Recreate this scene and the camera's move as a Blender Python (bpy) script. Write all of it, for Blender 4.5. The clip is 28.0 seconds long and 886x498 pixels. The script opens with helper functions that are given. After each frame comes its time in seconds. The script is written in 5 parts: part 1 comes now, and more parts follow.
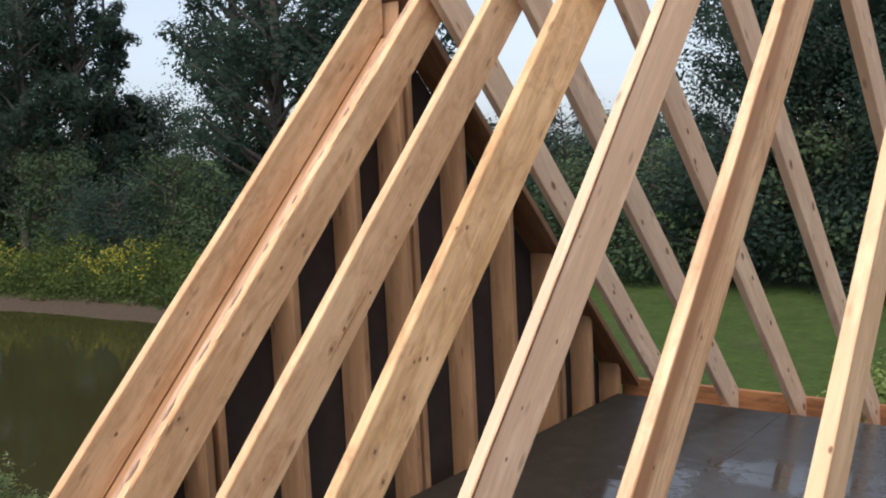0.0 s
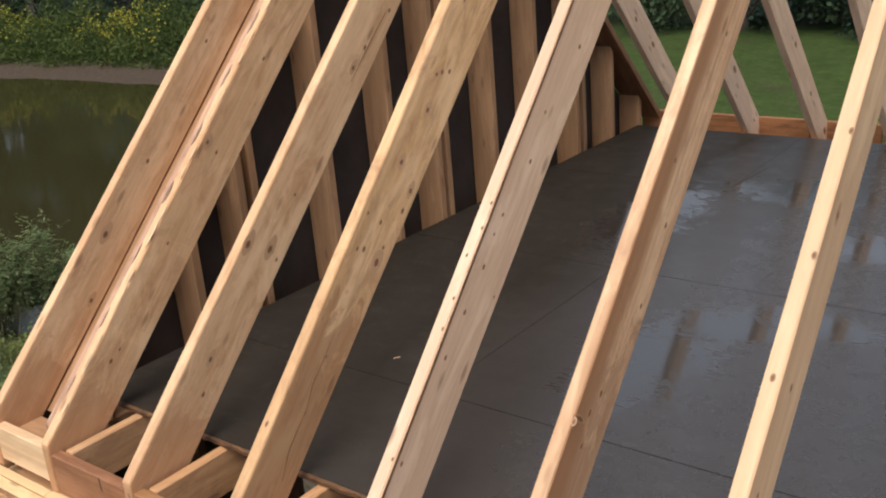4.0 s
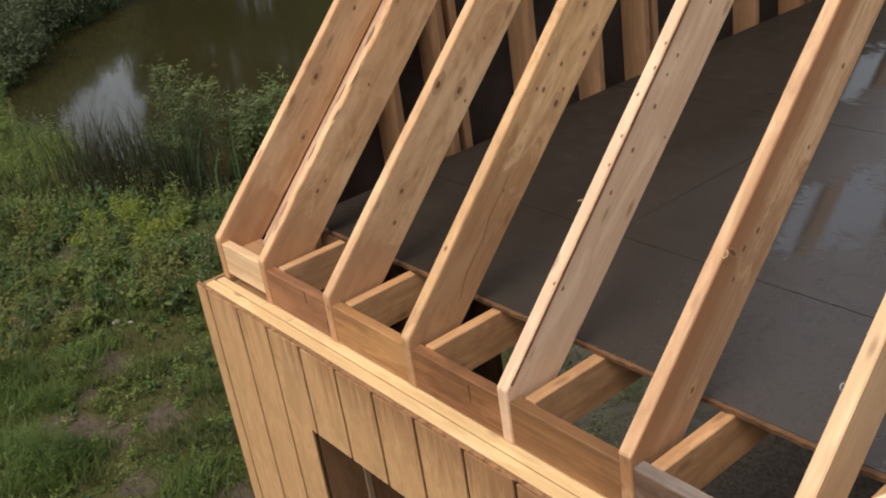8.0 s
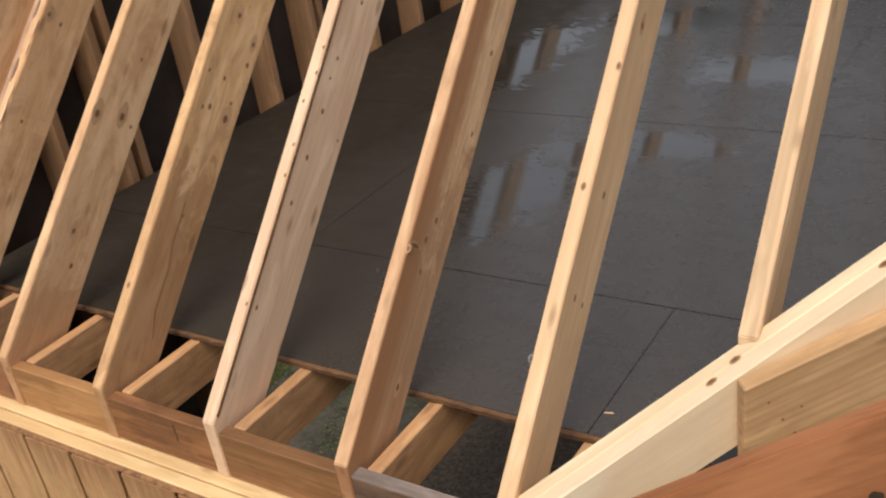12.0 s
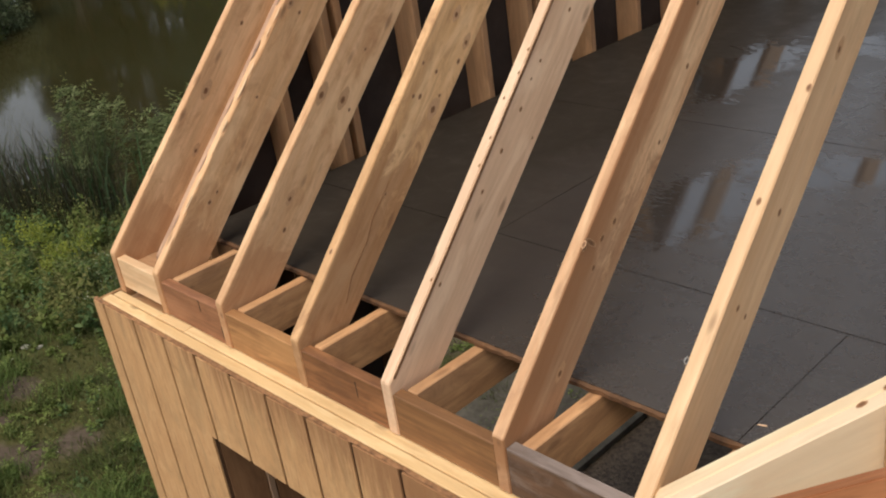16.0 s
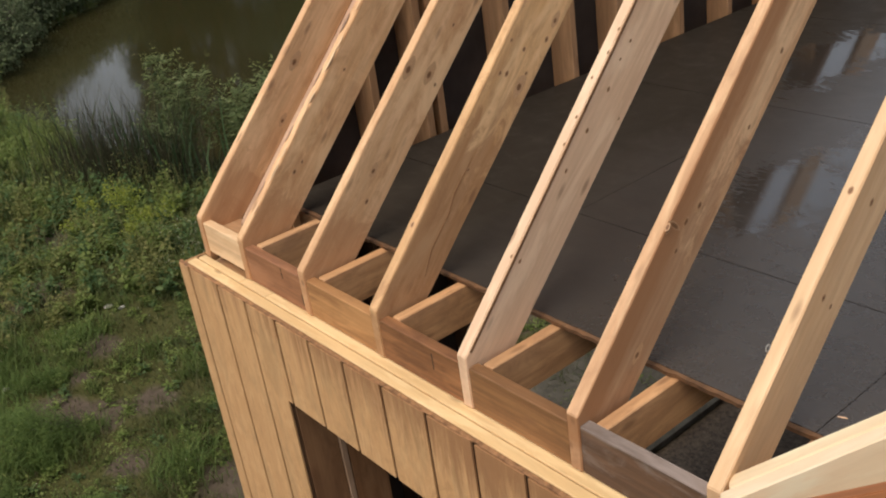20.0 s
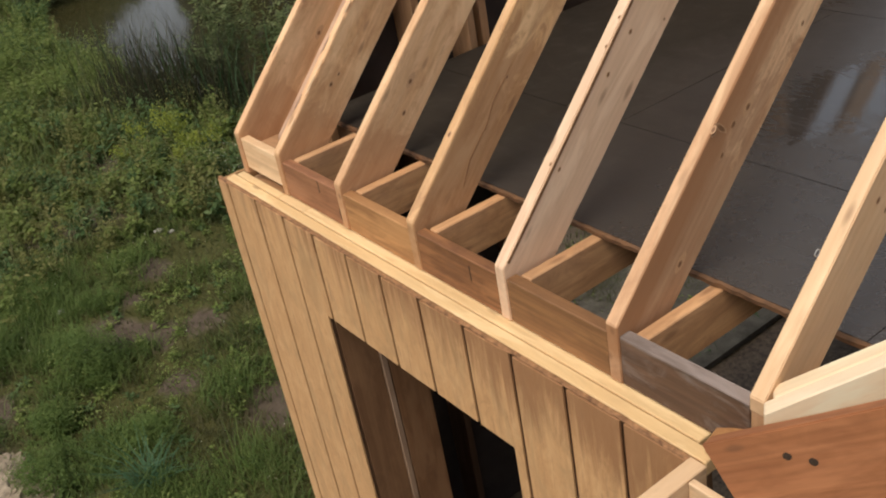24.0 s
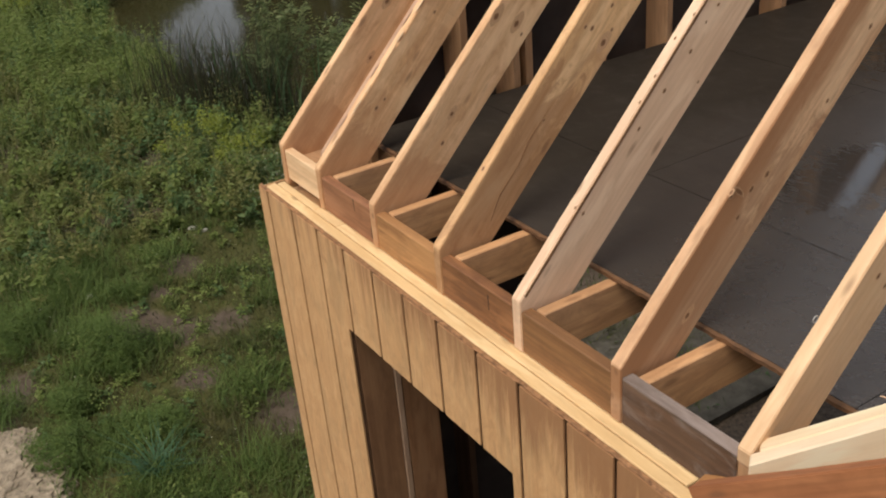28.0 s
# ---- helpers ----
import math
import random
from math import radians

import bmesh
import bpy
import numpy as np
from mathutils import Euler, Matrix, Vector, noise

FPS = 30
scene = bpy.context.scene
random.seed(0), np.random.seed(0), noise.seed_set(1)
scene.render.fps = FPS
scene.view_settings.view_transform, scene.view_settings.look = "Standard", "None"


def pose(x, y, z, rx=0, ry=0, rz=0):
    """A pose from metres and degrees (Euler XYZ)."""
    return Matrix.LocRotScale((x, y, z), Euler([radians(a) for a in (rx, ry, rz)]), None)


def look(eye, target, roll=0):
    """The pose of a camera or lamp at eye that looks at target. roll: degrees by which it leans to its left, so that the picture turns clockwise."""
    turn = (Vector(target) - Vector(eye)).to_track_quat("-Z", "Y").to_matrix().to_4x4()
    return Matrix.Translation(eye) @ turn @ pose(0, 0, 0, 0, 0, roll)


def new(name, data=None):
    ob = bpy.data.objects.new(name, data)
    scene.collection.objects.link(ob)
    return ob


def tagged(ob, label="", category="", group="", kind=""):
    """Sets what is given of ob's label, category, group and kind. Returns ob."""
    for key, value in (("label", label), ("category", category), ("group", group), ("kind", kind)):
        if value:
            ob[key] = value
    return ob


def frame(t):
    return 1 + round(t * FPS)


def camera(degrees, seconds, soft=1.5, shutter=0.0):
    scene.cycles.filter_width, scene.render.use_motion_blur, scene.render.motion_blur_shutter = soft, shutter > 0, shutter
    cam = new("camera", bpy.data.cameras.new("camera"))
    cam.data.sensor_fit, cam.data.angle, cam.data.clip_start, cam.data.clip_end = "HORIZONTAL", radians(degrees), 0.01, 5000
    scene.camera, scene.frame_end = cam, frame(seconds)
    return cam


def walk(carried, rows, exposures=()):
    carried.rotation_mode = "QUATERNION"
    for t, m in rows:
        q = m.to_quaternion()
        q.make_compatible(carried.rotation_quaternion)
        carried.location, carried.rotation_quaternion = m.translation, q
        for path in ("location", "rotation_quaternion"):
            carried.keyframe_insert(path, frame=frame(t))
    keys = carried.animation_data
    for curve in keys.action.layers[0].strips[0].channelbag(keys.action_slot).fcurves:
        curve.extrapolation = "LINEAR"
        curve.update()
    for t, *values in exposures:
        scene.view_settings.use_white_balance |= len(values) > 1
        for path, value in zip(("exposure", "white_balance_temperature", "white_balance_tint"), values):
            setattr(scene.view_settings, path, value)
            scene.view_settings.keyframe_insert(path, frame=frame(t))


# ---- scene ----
cam = camera(48.07, 28.0, 2.0, 0.2)
PATH = [
    (0, (2.606, -1.236, 4.598), (1.417, 0.359, 4.391), -2.72),
    (0.5, (2.601, -1.234, 4.594), (1.423, 0.368, 4.378), -2.36),
    (1, (2.626, -1.273, 4.565), (1.465, 0.342, 4.357), -1.32),
    (1.5, (2.627, -1.287, 4.525), (1.531, 0.357, 4.213), -1.58),
    (2, (2.610, -1.298, 4.502), (1.513, 0.323, 4.089), -3.42),
    (2.5, (2.587, -1.291, 4.494), (1.522, 0.324, 3.987), -4.24),
    (3, (2.595, -1.299, 4.483), (1.466, 0.242, 3.891), -4.04),
    (3.5, (2.612, -1.294, 4.478), (1.413, 0.176, 3.846), -4.23),
    (5.5, (2.661, -1.302, 4.430), (1.605, 0.176, 3.594), -7.45),
    (6, (2.872, -1.289, 4.448), (1.612, 0.008, 3.593), -7.30),
    (6.5, (2.935, -1.286, 4.426), (1.523, -0.149, 3.581), -8.99),
    (7, (2.915, -1.277, 4.435), (1.473, -0.189, 3.578), -10.55),
    (7.5, (2.867, -1.304, 4.427), (1.405, -0.254, 3.556), -10.21),
    (8, (2.848, -1.319, 4.430), (1.393, -0.256, 3.563), -8.58),
    (8.5, (2.850, -1.342, 4.434), (1.384, -0.284, 3.580), -8.47),
    (9, (2.850, -1.349, 4.434), (1.407, -0.264, 3.574), -7.79),
    (9.5, (2.854, -1.357, 4.435), (1.422, -0.261, 3.569), -7.92),
    (10, (2.875, -1.354, 4.430), (1.471, -0.229, 3.557), -7.71),
    (10.5, (2.918, -1.323, 4.414), (1.588, -0.151, 3.488), -8.35),
    (11, (2.969, -1.296, 4.422), (1.673, -0.089, 3.494), -9.93),
    (11.5, (2.935, -1.277, 4.408), (1.738, 0.026, 3.475), -8.67),
    (12, (2.872, -1.232, 4.393), (1.829, 0.204, 3.471), -9.16),
    (12.5, (2.824, -1.244, 4.401), (1.901, 0.221, 3.401), -10.11),
    (13, (2.837, -1.234, 4.420), (1.727, 0.038, 3.346), -11.21),
    (13.5, (2.962, -1.222, 4.447), (1.565, -0.274, 3.375), -12.83),
    (15.5, (3.016, -1.297, 4.441), (1.638, -0.121, 3.595), -9.05),
    (16, (3.022, -1.309, 4.434), (1.661, -0.126, 3.570), -8.72),
    (16.5, (3.012, -1.328, 4.440), (1.640, -0.168, 3.561), -8.61),
    (17, (3.010, -1.335, 4.435), (1.592, -0.212, 3.583), -9.67),
    (17.5, (3.014, -1.320, 4.443), (1.598, -0.208, 3.573), -9.91),
    (18, (3.012, -1.327, 4.434), (1.590, -0.225, 3.560), -9.67),
    (18.5, (3.014, -1.338, 4.444), (1.576, -0.259, 3.566), -9.67),
    (19, (3.011, -1.342, 4.449), (1.575, -0.264, 3.568), -9.03),
    (19.5, (3.015, -1.340, 4.442), (1.562, -0.275, 3.573), -8.96),
    (20, (3.022, -1.344, 4.439), (1.575, -0.282, 3.556), -8.38),
    (20.5, (3.025, -1.342, 4.438), (1.581, -0.299, 3.529), -8.86),
    (21, (3.029, -1.350, 4.434), (1.558, -0.335, 3.537), -8.23),
    (21.5, (3.040, -1.345, 4.432), (1.556, -0.366, 3.514), -8.25),
    (23.5, (3.038, -1.309, 4.396), (1.555, -0.369, 3.437), -10.37),
    (24, (3.009, -1.298, 4.358), (1.541, -0.373, 3.364), -10.60),
    (24.5, (2.983, -1.307, 4.380), (1.532, -0.376, 3.367), -10.70),
    (25, (2.986, -1.333, 4.386), (1.547, -0.331, 3.426), -8.94),
    (25.5, (2.988, -1.334, 4.393), (1.593, -0.297, 3.404), -7.72),
    (26, (3.006, -1.328, 4.402), (1.628, -0.280, 3.400), -5.16),
    (26.5, (3.053, -1.314, 4.417), (1.647, -0.334, 3.386), -5.28),
    (27, (3.098, -1.321, 4.409), (1.626, -0.405, 3.412), -5.47),
    (27.5, (3.110, -1.335, 4.406), (1.585, -0.481, 3.433), -5.81),
    (28, (3.115, -1.355, 4.428), (1.599, -0.454, 3.485), -5.08),
]
walk(cam, [(t, look(eye, target, roll)) for t, eye, target, roll in PATH], [(0, -0.35, 5740, 10), (3.5, -0.47, 5830, 10), (6, -0.46, 6200, 10), (7.5, -0.66, 6270, 10), (28, -0.68, 6300, 10)])

# ---- light ----
world = bpy.data.worlds.new("sky")
scene.world = world
world.use_nodes = True
wn = world.node_tree
sky = wn.nodes.new("ShaderNodeTexSky")
sky.sky_type = "NISHITA"
sky.sun_disc = False
sky.sun_elevation = radians(58)
sky.sun_rotation = radians(165)
sky.air_density, sky.dust_density, sky.ozone_density = 1.0, 1.2, 1.0
pale = wn.nodes.new("ShaderNodeHueSaturation")
pale.inputs["Saturation"].default_value = 0.26
wn.links.new(sky.outputs[0], pale.inputs["Color"])
wn.links.new(pale.outputs[0], wn.nodes["Background"].inputs[0])
wn.nodes["Background"].inputs[1].default_value = 0.2
sun_data = bpy.data.lights.new("sun", "SUN")
sun_data.energy, sun_data.angle, sun_data.color = 4.9, radians(42), (1.0, 0.85, 0.66)
sun = new("sun", sun_data)
sun.matrix_basis = look((1.4, -5.2, 11.0), (0, 0, 2))

# ---- materials ----


class Mat:
    """A node material with short ways to add nodes."""

    def __init__(self, name, rough=0.6, metal=0.0):
        self.m = bpy.data.materials.new(name)
        self.m.use_nodes = True
        self.t = self.m.node_tree
        self.b = self.t.nodes["Principled BSDF"]
        self.b.inputs["Roughness"].default_value = rough
        self.b.inputs["Metallic"].default_value = metal

    def n(self, kind, **given):
        node = self.t.nodes.new("ShaderNode" + kind)
        for key, value in given.items():
            node.inputs[key.replace("_", " ")].default_value = value
        return node

    def to(self, a, b):
        self.t.links.new(a, b)
        return self

    def coord(self, scale, shuffle=True, space="Object"):
        """Texture coordinates, scaled, and shifted at random for each object."""
        tc, mp = self.n("TexCoord"), self.n("Mapping")
        mp.inputs["Scale"].default_value = scale
        src = tc.outputs[space]
        if shuffle:
            info, add, mul = self.n("ObjectInfo"), self.n("VectorMath"), self.n("VectorMath")
            mul.operation = "SCALE"
            mul.inputs[0].default_value = (37.0, 11.0, 23.0)
            self.to(info.outputs["Random"], mul.inputs["Scale"])
            self.to(src, add.inputs[0]).to(mul.outputs[0], add.inputs[1])
            src = add.outputs[0]
        self.to(src, mp.inputs[0])
        return mp.outputs[0]

    def noise(self, vec, scale, detail=4.0, rough=0.55, warp=0.0):
        node = self.n("TexNoise", Scale=scale, Detail=detail, Roughness=rough, Distortion=warp)
        self.to(vec, node.inputs["Vector"])
        return node.outputs["Fac"]

    def ramp(self, fac, stops):
        node = self.n("ValToRGB")
        els = node.color_ramp.elements
        while len(els) < len(stops):
            els.new(0.5)
        for el, (p, c) in zip(els, stops):
            el.position, el.color = p, (*(c if not isinstance(c, (int, float)) else (c, c, c)), 1)
        self.to(fac, node.inputs[0])
        return node.outputs[0]

    def mix(self, fac, a, b, mode="MIX"):
        node = self.t.nodes.new("ShaderNodeMix")
        node.data_type, node.blend_type = "RGBA", mode
        for value, at in ((fac, 0), (a, 6), (b, 7)):
            if isinstance(value, (int, float)):
                node.inputs[at].default_value = value
            elif isinstance(value, tuple):
                node.inputs[at].default_value = (*value, 1)
            else:
                self.to(value, node.inputs[at])
        return node.outputs[2]

    def math(self, op, a, b=0.0):
        node = self.t.nodes.new("ShaderNodeMath")
        node.operation = op
        for at, value in enumerate((a, b)):
            if isinstance(value, (int, float)):
                node.inputs[at].default_value = value
            else:
                self.to(value, node.inputs[at])
        return node.outputs[0]

    def colour(self, out):
        return self.to(out, self.b.inputs["Base Color"])

    def rough(self, out):
        return self.to(out, self.b.inputs["Roughness"])

    def bump(self, out, strength=0.3, distance=0.004):
        node = self.n("Bump", Strength=strength, Distance=distance)
        self.to(out, node.inputs["Height"])
        return self.to(node.outputs[0], self.b.inputs["Normal"])


def wood(name, pale, dark, stain=(0.3, 0.2, 0.12), stained=0.35, rough=0.62, knots=True, vary=0.25, figure=0.1, mottle=0.26, damp=0.0, streak=None):
    """Sawn softwood; the grain runs along the piece's own X. damp: how far a water stain has soaked up from the foot."""
    k = Mat(name, rough)
    v = k.coord((1.0, 15.0, 15.0))
    grain = k.noise(v, 1.6, 5, 0.6, 0.9)
    fine = k.noise(k.coord((7.0, 260.0, 260.0)), 1.0, 2)
    col = k.mix(k.ramp(grain, [(0.34, 0.0), (0.66, 1.0)]), pale, dark)
    col = k.mix(0.14, col, k.ramp(fine, [(0.3, dark), (0.7, pale)]))
    bands = k.n("TexWave", Scale=1.0, Distortion=9.0, Detail=3.0)
    bands.bands_direction = "Z"
    k.to(k.coord((0.6, 17.0, 17.0)), bands.inputs["Vector"])
    rings = k.ramp(bands.outputs["Fac"], [(0.45, 0.0), (0.95, 1.0)])
    deep = tuple(0.62 * q for q in dark)
    col = k.mix(k.math("MULTIPLY", rings, figure), col, deep)
    info = k.n("ObjectInfo")
    tone = k.ramp(info.outputs["Random"], [(0.0, (1 - vary, 1 - vary, 1 - vary)), (0.5, (1.0, 0.94, 0.86)), (1.0, (1.0, 1.0, 1.0))])
    col = k.mix(1.0, col, tone, "MULTIPLY")
    blots = k.noise(k.coord((1.5, 17.0, 17.0)), 1.5, 6, 0.7, 0.7)
    col = k.mix(k.math("MULTIPLY", k.ramp(blots, [(0.48, 0.0), (0.68, 1.0)]), mottle), col, deep)
    big = k.noise(k.coord((2.6, 6.0, 6.0)), 2.2, 8, 0.7, 1.2)
    col = k.mix(k.math("MULTIPLY", k.ramp(big, [(0.46, 0.0), (0.74, 1.0)]), stained), col, stain)
    bleach = k.noise(k.coord((1.3, 6.0, 6.0)), 2.0, 4, 0.6, 0.4)
    col = k.mix(k.math("MULTIPLY", k.ramp(bleach, [(0.52, 0.0), (0.62, 1.0)]), 0.5), col, tuple(min(0.9, 1.16 * q) for q in pale))
    if damp:
        at = k.n("SeparateXYZ")
        k.to(k.n("TexCoord").outputs["Object"], at.inputs[0])
        reach = k.math("ADD", k.math("MULTIPLY", at.outputs[0], 0.5 / damp), k.math("MULTIPLY", k.math("SUBTRACT", big, 0.5), 1.3))
        # Only a quarter of the stain reaches the top edge, which stays pale.
        below = k.ramp(k.math("ADD", at.outputs[2], 0.5), [(0.485, 1.0), (0.496, 0.25)])
        col = k.mix(k.math("MULTIPLY", k.math("MULTIPLY", k.ramp(reach, [(0.34, 1.0), (0.47, 0.0)]), 0.56), below), col, stain)
    # Tints the face darker from just below the top edge; the edge is spared.
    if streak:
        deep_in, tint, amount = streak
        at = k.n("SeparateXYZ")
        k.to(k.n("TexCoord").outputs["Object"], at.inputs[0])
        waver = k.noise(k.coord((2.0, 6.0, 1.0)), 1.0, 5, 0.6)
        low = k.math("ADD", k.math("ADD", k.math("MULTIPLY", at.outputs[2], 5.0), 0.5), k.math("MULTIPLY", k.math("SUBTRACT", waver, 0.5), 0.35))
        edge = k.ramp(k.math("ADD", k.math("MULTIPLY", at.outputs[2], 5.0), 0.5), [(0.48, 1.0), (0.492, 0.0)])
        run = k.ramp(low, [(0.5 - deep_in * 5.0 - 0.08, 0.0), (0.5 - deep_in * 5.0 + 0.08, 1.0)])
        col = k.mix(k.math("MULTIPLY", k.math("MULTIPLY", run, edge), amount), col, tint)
    if knots:
        vo = k.n("TexVoronoi", Scale=1.0, Randomness=1.0)
        k.to(k.coord((4.5, 15.0, 15.0)), vo.inputs["Vector"])
        ring = k.ramp(vo.outputs["Distance"], [(0.07, 1.0), (0.17, 0.0)])
        col = k.mix(k.math("MULTIPLY", ring, 0.55), col, (0.17, 0.08, 0.04))
    k.colour(col).bump(k.math("ADD", grain, k.math("MULTIPLY", fine, 0.5)), 0.4, 0.002)
    k.rough(k.ramp(grain, [(0.2, rough - 0.1), (0.8, rough + 0.12)]))
    return k.m


PINE = wood("spruce", (0.81, 0.54, 0.32), (0.66, 0.395, 0.205), (0.4, 0.185, 0.08), stained=0.65, vary=0.08, mottle=0.3, damp=0.3)
DAMP = wood("damp_spruce", (0.8, 0.54, 0.31), (0.63, 0.39, 0.19), (0.25, 0.105, 0.045), stained=0.6, vary=0.03, mottle=0.55, damp=0.75)
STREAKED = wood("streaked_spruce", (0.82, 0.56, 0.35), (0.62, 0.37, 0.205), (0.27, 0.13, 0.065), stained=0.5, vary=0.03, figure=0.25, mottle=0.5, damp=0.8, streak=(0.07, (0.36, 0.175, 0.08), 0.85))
YELLOW = wood("yellow_pine", (0.79, 0.595, 0.339), (0.68, 0.482, 0.252), stained=0.18, vary=0.06, mottle=0.16)
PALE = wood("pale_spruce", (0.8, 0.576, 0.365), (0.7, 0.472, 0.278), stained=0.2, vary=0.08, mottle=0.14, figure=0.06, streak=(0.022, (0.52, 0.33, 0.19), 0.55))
TAN = wood("grey_tan_spruce", (0.8, 0.585, 0.42), (0.69, 0.485, 0.34), (0.52, 0.34, 0.23), stained=0.3, vary=0.05, mottle=0.18)
WHITE = wood("whitish_spruce", (0.86, 0.75, 0.585), (0.79, 0.665, 0.5), stained=0.1, vary=0.05, mottle=0.1, figure=0.04)
CREAM = wood("cream_spruce", (0.86, 0.71, 0.5), (0.78, 0.62, 0.41), stained=0.12, vary=0.05, mottle=0.1, figure=0.05)
RAW = wood("aged_fir", (0.34, 0.155, 0.064), (0.2, 0.086, 0.034), (0.085, 0.034, 0.016), 0.7, figure=0.3, mottle=0.6)
HONEY = wood("honey_pine", (0.5, 0.268, 0.11), (0.36, 0.176, 0.068), (0.19, 0.085, 0.035), 0.5, figure=0.25, mottle=0.45, vary=0.05)
BROWN = wood("brown_fir", (0.34, 0.172, 0.071), (0.22, 0.106, 0.043), (0.12, 0.058, 0.026), 0.6, figure=0.3, mottle=0.5, vary=0.1)
GREY = wood("weathered_board", (0.17, 0.095, 0.058), (0.1, 0.056, 0.036), (0.42, 0.39, 0.38), 0.42, knots=False, mottle=0.6, figure=0.15)
GREYTOP = wood("grey_board_top", (0.31, 0.25, 0.225), (0.2, 0.15, 0.125), (0.38, 0.34, 0.33), 0.4, knots=False)
ROSE = wood("rosy_fir", (0.38, 0.185, 0.095), (0.25, 0.11, 0.053), (0.15, 0.06, 0.029), 0.5, figure=0.2, mottle=0.5, vary=0.05)
CEDAR = wood("red_fir", (0.5, 0.215, 0.098), (0.37, 0.148, 0.063), (0.24, 0.09, 0.04), 0.5, figure=0.25, mottle=0.35)
BARKED = wood("waney_spruce", (0.66, 0.43, 0.29), (0.5, 0.3, 0.2), (0.2, 0.1, 0.058), 0.75, vary=0.03, mottle=0.5, figure=0.12)
JOIST = wood("joist_wood", (0.67, 0.405, 0.215), (0.5, 0.28, 0.14), (0.22, 0.11, 0.055), stained=0.6, vary=0.08, mottle=0.25)
STUD = wood("stud_wood", (0.52, 0.312, 0.174), (0.4, 0.227, 0.117), stained=0.4)
# Stud wood with the shade of undersides and door opening put into its colour.
SHADESTUD = wood("shaded_stud_wood", (0.27, 0.145, 0.072), (0.2, 0.098, 0.046), (0.11, 0.052, 0.026), stained=0.5)
JAMB = wood("jamb_strip", (0.4, 0.28, 0.2), (0.3, 0.2, 0.14), (0.2, 0.13, 0.09), knots=False)
# Darker copy again: the interior's gloom is put into the stud colour.
DIMSTUD = wood("unlit_stud_wood", (0.12, 0.061, 0.031), (0.075, 0.038, 0.019), (0.05, 0.028, 0.017), stained=0.5, knots=False)
PLYGUS = wood("yellow_fir", (0.64, 0.42, 0.23), (0.5, 0.305, 0.15), (0.36, 0.21, 0.1), 0.45, figure=0.32, mottle=0.4)
FIGURED = wood("figured_spruce", (0.8, 0.58, 0.37), (0.68, 0.45, 0.26), stained=0.2, vary=0.05, mottle=0.12, figure=0.55)


def siding_material():
    """Rough-sawn plywood: fine upright grain, grey-green bloom, brown stain running down from the top edge."""
    k = Mat("rough_sawn_siding", 0.75)
    grain = k.noise(k.coord((40.0, 40.0, 3.0)), 1.2, 7, 0.75, 0.9)
    col = k.ramp(grain, [(0.22, (0.48, 0.258, 0.112)), (0.5, (0.585, 0.336, 0.156)), (0.78, (0.66, 0.408, 0.206))])
    worn = k.noise(k.coord((9.0, 9.0, 4.5)), 1.6, 8, 0.8, 0.7)
    col = k.mix(k.ramp(worn, [(0.5, 0.0), (0.66, 0.55)]), col, (0.71, 0.455, 0.238))
    col = k.mix(k.ramp(worn, [(0.34, 0.6), (0.46, 0.0)]), col, (0.4, 0.225, 0.1))
    blot = k.noise(k.coord((6.0, 6.0, 2.0)), 1.8, 6, 0.72, 0.6)
    col = k.mix(k.ramp(blot, [(0.48, 0.0), (0.66, 0.6)]), col, (0.4, 0.25, 0.12))
    warm = k.noise(k.coord((4.0, 4.0, 0.8)), 1.7, 5, 0.65)
    col = k.mix(k.ramp(warm, [(0.5, 0.0), (0.7, 0.35)]), col, (0.52, 0.3, 0.14))
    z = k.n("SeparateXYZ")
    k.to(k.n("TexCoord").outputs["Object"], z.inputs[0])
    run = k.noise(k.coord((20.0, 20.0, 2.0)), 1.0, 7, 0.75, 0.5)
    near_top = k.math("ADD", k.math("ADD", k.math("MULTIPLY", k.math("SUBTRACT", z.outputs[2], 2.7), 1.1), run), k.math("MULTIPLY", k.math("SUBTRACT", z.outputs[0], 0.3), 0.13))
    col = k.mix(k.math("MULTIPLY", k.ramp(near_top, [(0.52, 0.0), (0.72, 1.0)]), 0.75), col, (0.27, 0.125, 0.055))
    flecks = k.noise(k.coord((95.0, 95.0, 6.0)), 1.0, 3, 0.6)
    col = k.mix(k.ramp(flecks, [(0.62, 0.0), (0.72, 0.55)]), col, (0.24, 0.13, 0.065))
    k.colour(col).bump(grain, 0.6, 0.003)
    return k.m


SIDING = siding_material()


def plain(name, a, b, scale=6.0, rough=0.7, bump=0.3, dist=0.004, space="Object"):
    k = Mat(name, rough)
    f = k.noise(k.coord((scale, scale, scale), space=space), 1.0, 6, 0.65)
    k.colour(k.ramp(f, [(0.3, a), (0.7, b)])).bump(f, bump, dist)
    return k.m


# Groove shade is put into this ply's colour, so the lines read dark.
GROOVE = plain("shaded_groove_ply", (0.075, 0.034, 0.016), (0.14, 0.066, 0.031), 30)
# The gable's sheathing black, used too as shade on the walls inside.
BLACK = plain("black_sheathing_and_shade", (0.028, 0.021, 0.02), (0.055, 0.043, 0.04), 5, 0.8)
PLYEDGE = plain("ply_edge", (0.06, 0.03, 0.014), (0.2, 0.1, 0.045), 26)
FRAYED = plain("frayed_ply", (0.12, 0.055, 0.025), (0.42, 0.22, 0.1), 60)
BARKY = plain("bark_scrap", (0.16, 0.1, 0.07), (0.34, 0.22, 0.15), 60)
CONCRETE = plain("concrete", (0.05, 0.044, 0.033), (0.135, 0.122, 0.096), 9, 0.85)
